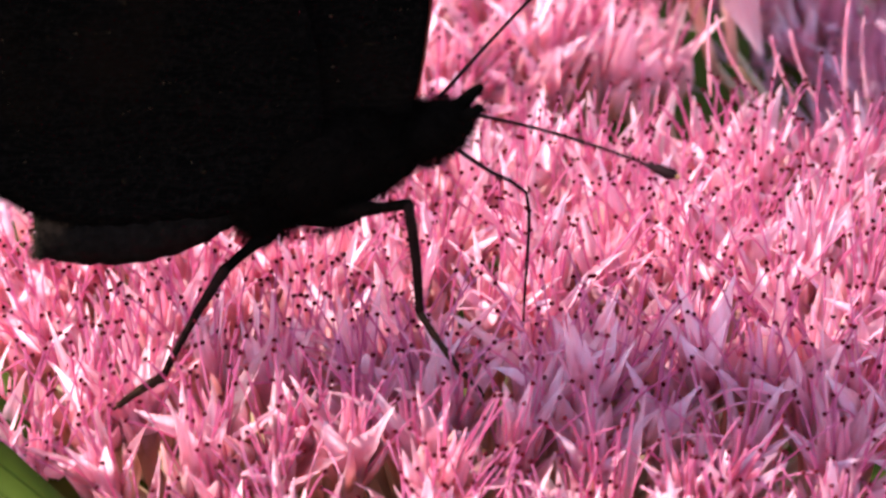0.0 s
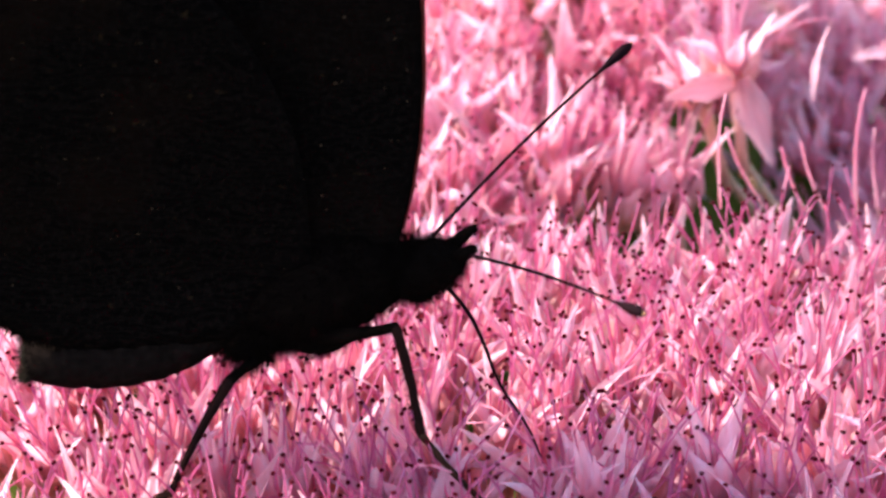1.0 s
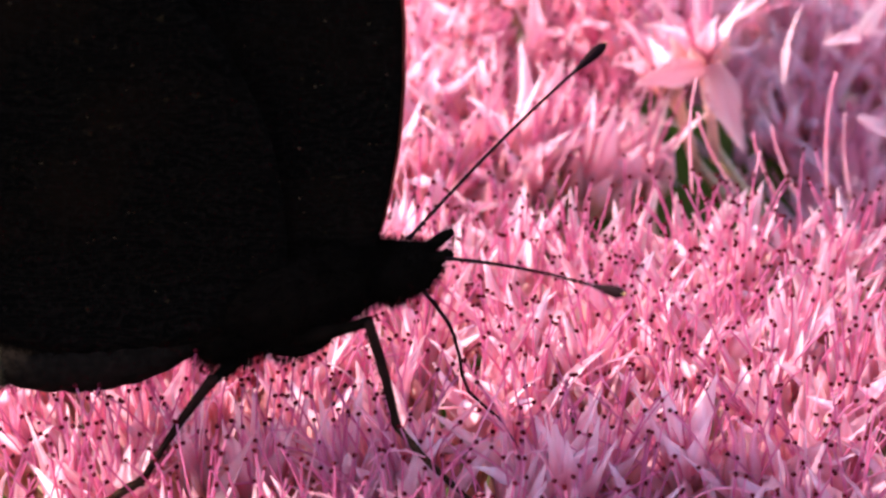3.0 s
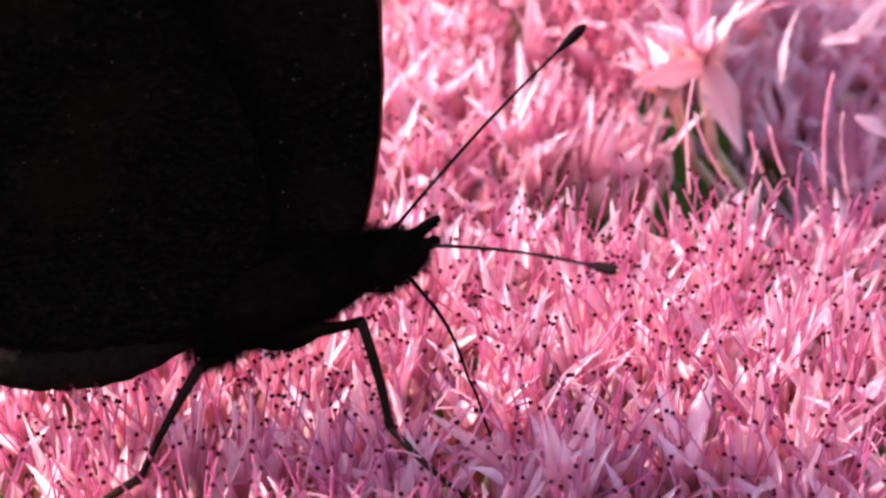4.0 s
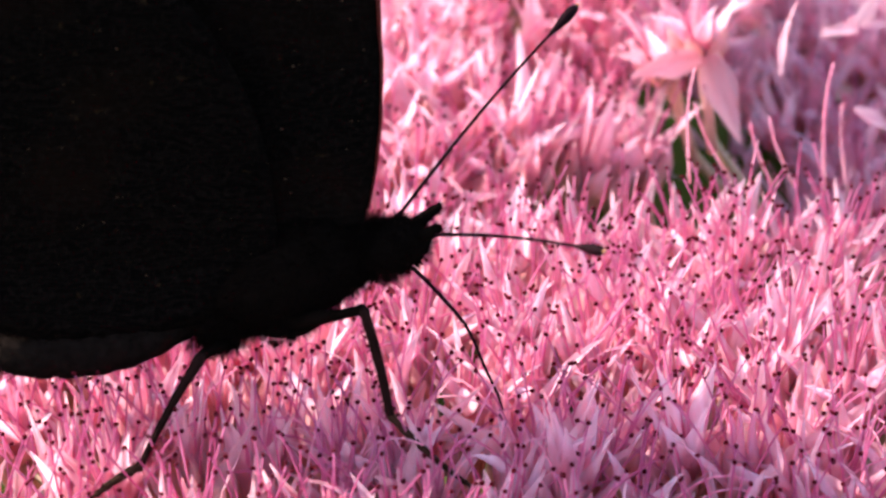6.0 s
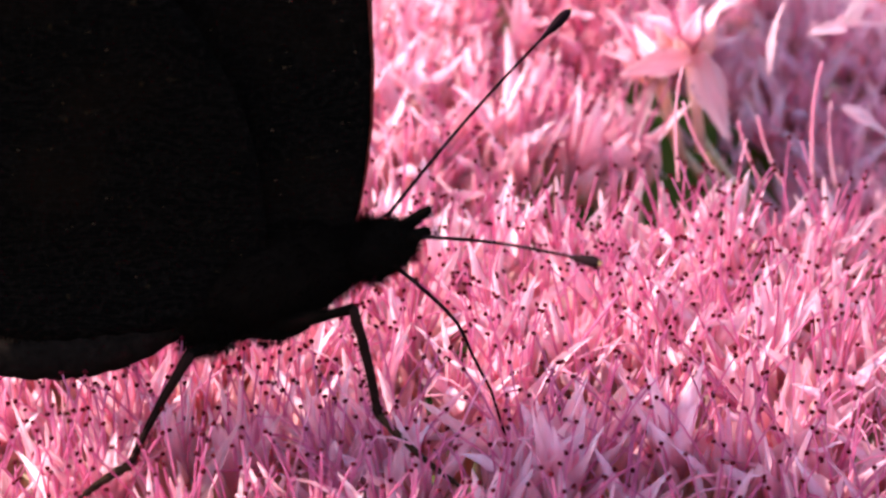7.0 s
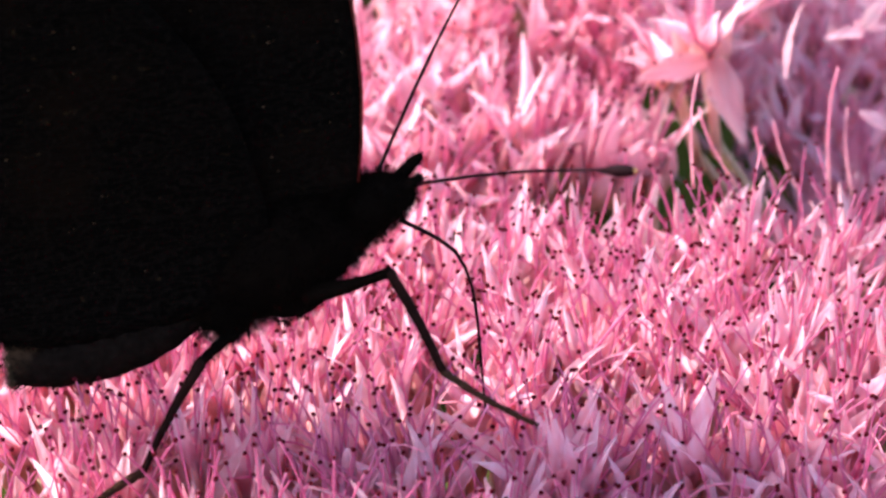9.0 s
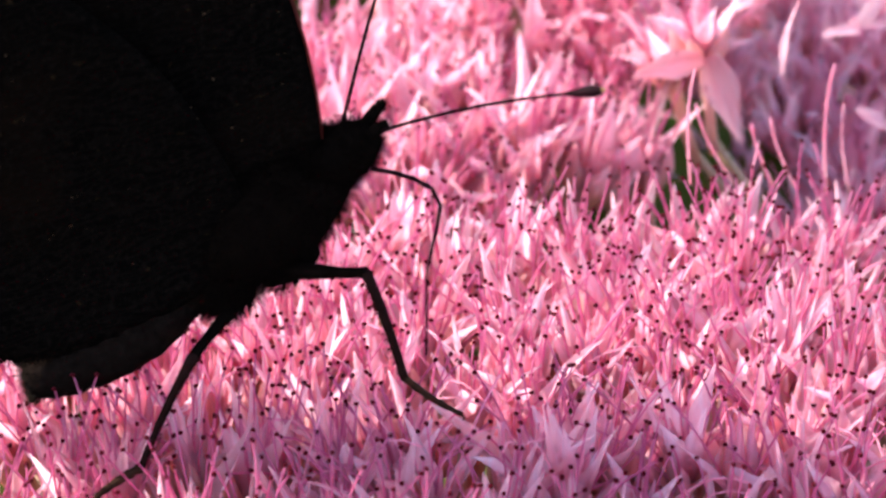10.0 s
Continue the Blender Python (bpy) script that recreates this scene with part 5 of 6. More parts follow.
    walk(proboscis[9], [
        (0, pose(0.01309, 0.00000, -0.00405, -180.00, 87.87, -180.00)),
        (0.5, pose(0.01310, 0.00000, -0.00492, 0.00, 83.18, 0.00)),
        (1, pose(0.01416, 0.00000, -0.00529, 0.00, 69.55, 0.00)),
        (1.5, pose(0.01427, 0.00000, -0.00520, 0.00, 67.49, 0.00)),
        (2, pose(0.01410, 0.00000, -0.00498, 0.00, 72.80, 0.00)),
        (2.2, pose(0.01414, 0.00000, -0.00523, 0.00, 67.87, 0.00)),
        (3.5, pose(0.01407, 0.00000, -0.00510, 0.00, 58.80, 0.00)),
        (4, pose(0.01350, 0.00000, -0.00539, 0.00, 74.41, 0.00)),
        (4.5, pose(0.01406, 0.00000, -0.00474, 0.00, 78.76, 0.00)),
        (5, pose(0.01423, 0.00000, -0.00486, 0.00, 74.47, 0.00)),
        (5.5, pose(0.01381, 0.00000, -0.00549, 0.00, 65.71, 0.00)),
        (5.7, pose(0.01383, 0.00000, -0.00535, 0.00, 77.68, 0.00)),
        (6.8, pose(0.01434, 0.00000, -0.00489, 0.00, 74.87, 0.00)),
        (7, pose(0.01432, 0.00000, -0.00482, 0.00, 74.68, 0.00)),
        (7.5, pose(0.01398, 0.00000, -0.00484, 0.00, 79.47, 0.00)),
        (8, pose(0.01423, 0.00000, -0.00490, 0.00, 74.96, 0.00)),
        (8.4, pose(0.01235, 0.00000, -0.00488, -180.00, 87.94, -180.00)),
        (8.5, pose(0.01261, 0.00000, -0.00411, 180.00, 87.31, 180.00)),
        (8.6, pose(0.01342, 0.00000, -0.00412, 180.00, 88.53, 180.00)),
        (8.7, pose(0.01374, 0.00000, -0.00202, 180.00, 74.94, 180.00)),
        (8.8, pose(0.01205, 0.00000, -0.00470, -180.00, 86.97, -180.00)),
        (8.9, pose(0.01346, 0.00000, -0.00051, 180.00, 72.23, 180.00)),
        (9, pose(0.01200, 0.00000, -0.00467, 180.00, 85.93, 180.00)),
        (9.1, pose(0.01304, 0.00000, -0.00336, -180.00, 81.20, -180.00)),
        (9.2, pose(0.01306, 0.00000, -0.00197, 180.00, 78.31, 180.00)),
        (9.3, pose(0.01350, 0.00000, -0.00144, -180.00, 74.52, -180.00)),
        (9.4, pose(0.01101, 0.00000, -0.00515, -180.00, 82.15, -180.00)),
        (9.5, pose(0.01216, 0.00000, -0.00257, -180.00, 74.23, -180.00)),
        (9.6, pose(0.01149, 0.00000, -0.00446, 180.00, 75.70, 180.00)),
        (9.8, pose(0.01118, 0.00000, -0.00361, 180.00, 65.60, 180.00)),
        (10, pose(0.00916, 0.00000, -0.00403, 180.00, 69.78, 180.00)),
    ])
    walk(proboscis[10], [
        (0, pose(0.01305, 0.00000, -0.00509, -180.00, 88.81, -180.00)),
        (0.5, pose(0.01323, 0.00000, -0.00596, 0.00, 83.88, 0.00)),
        (1, pose(0.01453, 0.00000, -0.00626, 0.00, 69.55, 0.00)),
        (1.5, pose(0.01466, 0.00000, -0.00617, 0.00, 67.49, 0.00)),
        (2, pose(0.01441, 0.00000, -0.00598, 0.00, 73.13, 0.00)),
        (2.2, pose(0.01454, 0.00000, -0.00620, 0.00, 67.87, 0.00)),
        (3.5, pose(0.01461, 0.00000, -0.00599, 0.00, 58.80, 0.00)),
        (4, pose(0.01378, 0.00000, -0.00639, 0.00, 74.41, 0.00)),
        (4.5, pose(0.01426, 0.00000, -0.00576, 0.00, 78.76, 0.00)),
        (5, pose(0.01451, 0.00000, -0.00587, 0.00, 74.47, 0.00)),
        (5.5, pose(0.01424, 0.00000, -0.00644, 0.00, 65.71, 0.00)),
        (5.7, pose(0.01405, 0.00000, -0.00637, 0.00, 77.68, 0.00)),
        (6.8, pose(0.01461, 0.00000, -0.00589, 0.00, 74.87, 0.00)),
        (7, pose(0.01460, 0.00000, -0.00582, 0.00, 74.68, 0.00)),
        (7.5, pose(0.01417, 0.00000, -0.00586, 0.00, 79.47, 0.00)),
        (8, pose(0.01450, 0.00000, -0.00590, 0.00, 74.96, 0.00)),
        (8.4, pose(0.01231, -0.00000, -0.00592, -180.00, 87.94, -180.00)),
        (8.5, pose(0.01256, 0.00000, -0.00515, 180.00, 87.31, 180.00)),
        (8.6, pose(0.01339, 0.00000, -0.00516, -180.00, 88.28, -180.00)),
        (8.7, pose(0.01347, 0.00000, -0.00303, -180.00, 75.93, -180.00)),
        (8.8, pose(0.01199, -0.00000, -0.00574, -180.00, 86.97, -180.00)),
        (8.9, pose(0.01314, 0.00000, -0.00150, 180.00, 72.40, 180.00)),
        (9, pose(0.01193, 0.00000, -0.00570, 180.00, 85.93, 180.00)),
        (9.1, pose(0.01288, 0.00000, -0.00439, -180.00, 81.20, -180.00)),
        (9.2, pose(0.01285, 0.00000, -0.00299, -180.00, 78.95, -180.00)),
        (9.3, pose(0.01322, 0.00000, -0.00244, -180.00, 75.36, -180.00)),
        (9.4, pose(0.01087, 0.00000, -0.00618, -180.00, 80.67, -180.00)),
        (9.5, pose(0.01188, 0.00000, -0.00358, -180.00, 78.22, -180.00)),
        (9.6, pose(0.01124, 0.00000, -0.00547, -180.00, 75.24, -180.00)),
        (9.8, pose(0.01075, 0.00000, -0.00456, -180.00, 66.66, -180.00)),
        (10, pose(0.00880, 0.00000, -0.00500, 180.00, 69.43, 180.00)),
    ])
    walk(proboscis[11], [
        (0, pose(0.01303, 0.00000, -0.00613, 180.00, 89.12, 180.00)),
        (0.5, pose(0.01334, 0.00000, -0.00699, 0.00, 83.88, 0.00)),
        (1, pose(0.01489, 0.00000, -0.00724, 0.00, 69.55, 0.00)),
        (1.5, pose(0.01506, 0.00000, -0.00713, 0.00, 67.49, 0.00)),
        (2, pose(0.01471, 0.00000, -0.00697, 0.00, 73.13, 0.00)),
        (2.2, pose(0.01493, 0.00000, -0.00716, 0.00, 67.87, 0.00)),
        (3.5, pose(0.01515, 0.00000, -0.00688, 0.00, 58.80, 0.00)),
        (4, pose(0.01406, 0.00000, -0.00739, 0.00, 74.41, 0.00)),
        (4.5, pose(0.01446, 0.00000, -0.00678, 0.00, 78.76, 0.00)),
        (5, pose(0.01479, 0.00000, -0.00687, 0.00, 74.47, 0.00)),
        (5.5, pose(0.01467, 0.00000, -0.00739, 0.00, 65.71, 0.00)),
        (5.7, pose(0.01427, 0.00000, -0.00738, 0.00, 77.68, 0.00)),
        (6.8, pose(0.01488, 0.00000, -0.00690, 0.00, 74.87, 0.00)),
        (7, pose(0.01487, 0.00000, -0.00683, 0.00, 74.68, 0.00)),
        (7.5, pose(0.01436, 0.00000, -0.00688, 0.00, 79.47, 0.00)),
        (8, pose(0.01477, 0.00000, -0.00691, 0.00, 74.96, 0.00)),
        (8.4, pose(0.01228, -0.00000, -0.00696, -180.00, 87.94, -180.00)),
        (8.5, pose(0.01251, 0.00000, -0.00619, 180.00, 87.31, 180.00)),
        (8.6, pose(0.01336, 0.00000, -0.00620, -180.00, 86.17, -180.00)),
        (8.7, pose(0.01322, 0.00000, -0.00404, -180.00, 77.96, -180.00)),
        (8.8, pose(0.01194, -0.00000, -0.00678, -180.00, 86.97, -180.00)),
        (8.9, pose(0.01283, 0.00000, -0.00249, 180.00, 74.39, 180.00)),
        (9, pose(0.01185, 0.00000, -0.00674, 180.00, 85.93, 180.00)),
        (9.1, pose(0.01272, 0.00000, -0.00542, -180.00, 81.20, -180.00)),
        (9.2, pose(0.01265, 0.00000, -0.00401, 180.00, 78.79, 180.00)),
        (9.3, pose(0.01296, 0.00000, -0.00345, -180.00, 75.47, -180.00)),
        (9.4, pose(0.01070, 0.00000, -0.00720, -180.00, 80.67, -180.00)),
        (9.5, pose(0.01167, 0.00000, -0.00459, 180.00, 77.37, 180.00)),
        (9.6, pose(0.01097, 0.00000, -0.00647, -180.00, 75.24, -180.00)),
        (9.8, pose(0.01033, 0.00000, -0.00552, -180.00, 68.31, -180.00)),
        (10, pose(0.00843, 0.00000, -0.00598, 180.00, 69.43, 180.00)),
    ])
    walk(hind_tibia, [
        (0, pose(-0.00456, -0.00650, -0.00559, -27.11, -53.84, 32.38)),
        (0.5, pose(-0.00413, -0.00650, -0.00529, -28.32, -53.45, 33.86)),
        (1, pose(-0.00337, -0.00650, -0.00498, -32.04, -55.28, 37.28)),
        (1.5, pose(-0.00303, -0.00650, -0.00478, -32.19, -55.75, 37.29)),
        (2, pose(-0.00316, -0.00650, -0.00475, -30.31, -55.16, 35.46)),
        (3.5, pose(-0.00374, -0.00650, -0.00395, -22.35, -48.23, 28.87)),
        (4, pose(-0.00331, -0.00650, -0.00420, -29.84, -53.82, 35.40)),
        (4.5, pose(-0.00344, -0.00650, -0.00427, -28.20, -53.94, 33.56)),
        (5, pose(-0.00354, -0.00650, -0.00411, -27.18, -53.73, 32.49)),
        (5.5, pose(-0.00344, -0.00650, -0.00418, -28.32, -53.08, 33.98)),
        (7, pose(-0.00346, -0.00650, -0.00407, -29.71, -53.45, 35.39)),
        (7.5, pose(-0.00356, -0.00650, -0.00390, -28.85, -52.59, 34.74)),
        (8, pose(-0.00344, -0.00650, -0.00399, -29.16, -53.80, 34.66)),
        (8.5, pose(-0.00396, -0.00650, -0.00460, -26.28, -51.62, 32.21)),
        (9, pose(-0.00452, -0.00650, -0.00468, -22.15, -47.49, 28.91)),
        (9.5, pose(-0.00521, -0.00650, -0.00481, -19.13, -45.41, 25.97)),
        (10, pose(-0.00571, -0.00650, -0.00457, -16.06, -39.91, 24.16)),
    ])
    walk(hind_femur, [
        (0, pose(-0.00152, -0.00457, -0.00067, 0.78, 0.42, 61.35)),
        (0.5, pose(-0.00111, -0.00448, -0.00039, 9.40, 4.30, 65.65)),
        (1, pose(-0.00061, -0.00440, 0.00004, 29.71, 10.74, 71.91)),
        (1.5, pose(-0.00030, -0.00442, 0.00026, 45.04, 14.05, 76.37)),
        (2, pose(-0.00033, -0.00448, 0.00026, 44.38, 13.88, 76.23)),
        (3.5, pose(-0.00019, -0.00454, 0.00059, 56.87, 18.29, 78.43)),
        (4, pose(-0.00037, -0.00441, 0.00072, 53.04, 20.34, 75.34)),
        (4.5, pose(-0.00044, -0.00451, 0.00066, 49.88, 18.96, 74.69)),
        (5, pose(-0.00049, -0.00456, 0.00080, 51.12, 20.55, 74.20)),
        (5.5, pose(-0.00040, -0.00445, 0.00070, 51.90, 19.83, 75.10)),
        (7, pose(-0.00050, -0.00440, 0.00083, 51.05, 21.65, 73.40)),
        (7.5, pose(-0.00051, -0.00439, 0.00094, 52.38, 23.09, 73.18)),
        (8, pose(-0.00047, -0.00445, 0.00093, 53.41, 22.64, 74.05)),
        (8.5, pose(-0.00075, -0.00448, 0.00019, 31.05, 12.43, 70.33)),
        (9, pose(-0.00092, -0.00451, -0.00018, 17.58, 7.25, 68.29)),
        (9.5, pose(-0.00136, -0.00462, -0.00047, 6.01, 3.02, 63.45)),
        (10, pose(-0.00144, -0.00458, -0.00065, 1.17, 0.62, 62.24)),
    ])
    walk(hind_tarsus, [
        (0, pose(-0.00456, -0.00650, -0.00559, -169.24, 24.07, -155.02)),
        (0.5, pose(-0.00413, -0.00650, -0.00529, -169.07, 24.40, -154.95)),
        (1, pose(-0.00337, -0.00650, -0.00498, -168.91, 24.72, -154.88)),
        (1.5, pose(-0.00303, -0.00650, -0.00478, -168.40, 25.69, -154.67)),
        (2, pose(-0.00316, -0.00650, -0.00475, -169.06, 24.42, -154.95)),
        (3.5, pose(-0.00374, -0.00650, -0.00395, -169.25, 24.05, -155.03)),
        (4, pose(-0.00331, -0.00650, -0.00420, -169.52, 23.53, -155.13)),
        (4.5, pose(-0.00344, -0.00650, -0.00427, -170.04, 22.48, -155.34)),
        (5, pose(-0.00354, -0.00650, -0.00411, -169.82, 22.93, -155.25)),
        (5.5, pose(-0.00344, -0.00650, -0.00418, -169.63, 23.31, -155.18)),
        (7, pose(-0.00346, -0.00650, -0.00407, -169.48, 23.61, -155.12)),
        (7.5, pose(-0.00356, -0.00650, -0.00390, -169.56, 23.44, -155.15)),
        (8, pose(-0.00344, -0.00650, -0.00399, -169.36, 23.85, -155.07)),
        (8.5, pose(-0.00396, -0.00650, -0.00460, -172.79, 16.72, -156.26)),
        (9, pose(-0.00452, -0.00650, -0.00468, -173.18, 15.86, -156.37)),
        (9.5, pose(-0.00521, -0.00650, -0.00481, -176.00, 9.47, -156.99)),
        (10, pose(-0.00571, -0.00650, -0.00457, -177.81, 5.21, -157.22)),
    ])
    walk(mid_tibia, [
        (0, pose(0.00732, -0.00450, 0.00291, -61.17, 78.01, -61.70)),
        (0.5, pose(0.00735, -0.00450, 0.00324, -47.91, 75.78, -48.79)),
        (1, pose(0.00740, -0.00450, 0.00323, -37.85, 72.80, -39.13)),
        (1.5, pose(0.00746, -0.00450, 0.00355, -32.11, 70.48, -33.65)),
        (2, pose(0.00745, -0.00450, 0.00320, -34.37, 71.56, -35.79)),
        (2.2, pose(0.00738, -0.00450, 0.00367, -33.42, 70.56, -34.98)),
        (3.5, pose(0.00716, -0.00450, 0.00355, -35.65, 72.00, -37.02)),
        (4, pose(0.00750, -0.00450, 0.00324, -36.99, 72.82, -38.26)),
        (4.5, pose(0.00747, -0.00450, 0.00292, -42.18, 74.69, -43.21)),
        (5, pose(0.00745, -0.00450, 0.00311, -41.07, 74.38, -42.14)),
        (5.5, pose(0.00746, -0.00450, 0.00340, -40.23, 74.28, -41.31)),
        (5.7, pose(0.00741, -0.00450, 0.00318, -39.36, 73.93, -40.48)),
        (6.8, pose(0.00738, -0.00450, 0.00340, -37.45, 73.46, -38.62)),
        (7, pose(0.00738, -0.00450, 0.00335, -40.01, 74.09, -41.11)),
        (7.5, pose(0.00742, -0.00450, 0.00341, -42.19, 74.63, -43.23)),
        (8, pose(0.00735, -0.00450, 0.00349, -37.45, 73.26, -38.65)),
        (8.5, pose(0.00753, -0.00450, 0.00117, -61.73, 78.11, -62.25)),
        (8.9, pose(0.00728, -0.00450, 0.00075, -71.22, 78.80, -71.55)),
        (9, pose(0.00881, -0.00450, 0.00327, -30.34, 67.81, -32.30)),
        (9.1, pose(0.00846, -0.00450, 0.00312, -68.66, 78.86, -69.03)),
        (9.5, pose(0.00811, -0.00450, 0.00159, -84.90, 79.07, -85.00)),
        (10, pose(0.00788, -0.00450, 0.00062, -97.09, 78.98, -96.96)),
    ])
    walk(mid_femur, [
        (0, pose(0.00732, -0.00450, 0.00291, 158.45, 24.00, 135.85)),
        (0.5, pose(0.00735, -0.00450, 0.00324, 156.63, 26.63, 136.05)),
        (1, pose(0.00740, -0.00450, 0.00323, 157.03, 26.40, 136.37)),
        (1.5, pose(0.00746, -0.00450, 0.00355, 155.71, 28.71, 136.78)),
        (2, pose(0.00745, -0.00450, 0.00320, 157.56, 26.01, 136.71)),
        (2.2, pose(0.00738, -0.00450, 0.00367, 154.57, 29.81, 136.27)),
        (3.5, pose(0.00716, -0.00450, 0.00355, 153.52, 29.58, 134.74)),
        (4, pose(0.00750, -0.00450, 0.00324, 157.66, 26.23, 137.08)),
        (4.5, pose(0.00747, -0.00450, 0.00292, 159.39, 23.69, 136.90)),
        (5, pose(0.00745, -0.00450, 0.00311, 158.12, 25.29, 136.77)),
        (5.5, pose(0.00746, -0.00450, 0.00340, 156.54, 27.56, 136.84)),
        (5.7, pose(0.00741, -0.00450, 0.00318, 157.40, 25.98, 136.46)),
        (6.8, pose(0.00738, -0.00450, 0.00340, 155.95, 27.79, 136.25)),
        (7, pose(0.00738, -0.00450, 0.00335, 156.24, 27.40, 136.27)),
        (7.5, pose(0.00742, -0.00450, 0.00341, 156.19, 27.74, 136.53)),
        (8, pose(0.00735, -0.00450, 0.00349, 155.28, 28.57, 136.08)),
        (8.5, pose(0.00753, -0.00450, 0.00117, 172.71, 7.95, 137.24)),
        (8.9, pose(0.00728, -0.00450, 0.00075, 176.07, 4.02, 135.57)),
        (9, pose(0.00881, -0.00450, 0.00327, 164.44, 22.97, 144.50)),
        (9.1, pose(0.00846, -0.00450, 0.00312, 163.61, 22.74, 142.74)),
        (9.5, pose(0.00811, -0.00450, 0.00159, 171.13, 11.05, 140.86)),
        (10, pose(0.00788, -0.00450, 0.00062, 177.87, 2.50, 139.46)),
    ])
    walk(mid_tarsus, [
        (0, pose(0.00786, -0.00551, -0.00247, -14.84, 50.75, -18.89)),
        (0.5, pose(0.00824, -0.00552, -0.00209, -14.31, 50.15, -18.38)),
        (1, pose(0.00866, -0.00553, -0.00203, -11.71, 44.63, -16.44)),
        (1.5, pose(0.00899, -0.00552, -0.00164, -11.58, 43.75, -16.50)),
        (2, pose(0.00886, -0.00552, -0.00202, -11.55, 43.39, -16.57)),
        (2.2, pose(0.00888, -0.00555, -0.00152, -11.04, 42.69, -16.06)),
        (3.5, pose(0.00852, -0.00552, -0.00168, -12.13, 42.27, -17.72)),
        (4, pose(0.00878, -0.00551, -0.00201, -11.52, 41.50, -17.11)),
        (4.5, pose(0.00853, -0.00549, -0.00239, -11.17, 40.74, -16.83)),
        (5, pose(0.00855, -0.00549, -0.00219, -11.54, 40.72, -17.38)),
        (5.5, pose(0.00858, -0.00548, -0.00189, -11.77, 42.42, -17.17)),
        (5.7, pose(0.00857, -0.00549, -0.00211, -11.02, 40.31, -16.76)),
        (6.8, pose(0.00860, -0.00548, -0.00187, -10.97, 39.17, -17.06)),
        (7, pose(0.00852, -0.00549, -0.00194, -10.96, 39.81, -16.83)),
        (7.5, pose(0.00848, -0.00550, -0.00190, -11.04, 39.60, -17.02)),
        (8, pose(0.00859, -0.00549, -0.00178, -11.24, 40.32, -17.07)),
        (8.5, pose(0.00805, -0.00550, -0.00421, -12.81, 44.47, -17.99)),
        (8.9, pose(0.00762, -0.00551, -0.00464, -12.67, 43.38, -18.13)),
        (9, pose(0.01056, -0.00561, -0.00182, -12.49, 28.01, -25.26)),
        (9.1, pose(0.00884, -0.00549, -0.00228, 43.56, 53.67, 49.73)),
        (9.5, pose(0.00821, -0.00554, -0.00381, 47.92, 55.19, 53.45)),
        (10, pose(0.00775, -0.00554, -0.00478, 54.88, 57.14, 59.43)),
    ])
    walk(butterfly, [
        (0, pose(-0.01022, -0.01655, 0.00525, 0.00, 0.03, 0.00)),
        (0.5, pose(-0.01062, -0.01657, 0.00490, 0.00, 0.39, 0.00)),
        (1, pose(-0.01138, -0.01656, 0.00456, 0.00, 0.74, 0.00)),
        (1.5, pose(-0.01163, -0.01656, 0.00431, 0.00, 1.82, 0.00)),
        (2, pose(-0.01160, -0.01656, 0.00435, 0.00, 0.42, 0.00)),
        (2.2, pose(-0.01152, -0.01656, 0.00405, 0.00, 1.81, 0.00)),
        (3.5, pose(-0.01106, -0.01656, 0.00357, 0.00, -0.00, 0.00)),
        (4, pose(-0.01155, -0.01656, 0.00386, 0.00, -0.57, 0.00)),
        (4.5, pose(-0.01149, -0.01657, 0.00399, 0.00, -1.73, 0.00)),
        (5, pose(-0.01137, -0.01657, 0.00381, 0.00, -1.23, 0.00)),
        (5.5, pose(-0.01143, -0.01658, 0.00383, 0.00, -0.81, 0.00)),
        (5.7, pose(-0.01147, -0.01656, 0.00391, 0.00, -0.75, 0.00)),
        (6.8, pose(-0.01142, -0.01655, 0.00369, 0.00, -0.08, 0.00)),
        (7, pose(-0.01137, -0.01656, 0.00374, 0.00, -0.48, 0.00)),
        (7.5, pose(-0.01128, -0.01655, 0.00357, 0.00, -0.66, 0.00)),
        (8, pose(-0.01139, -0.01656, 0.00364, 0.00, -0.22, 0.00)),
        (8.5, pose(-0.01154, -0.01656, 0.00475, 0.00, -8.04, 0.00)),
        (9, pose(-0.01106, -0.01656, 0.00497, 0.00, -8.98, 0.00)),
        (9.5, pose(-0.01112, -0.01656, 0.00573, 0.00, -15.94, 0.00)),
        (10, pose(-0.01105, -0.01656, 0.00595, 0.00, -20.56, 0.00)),
    ])
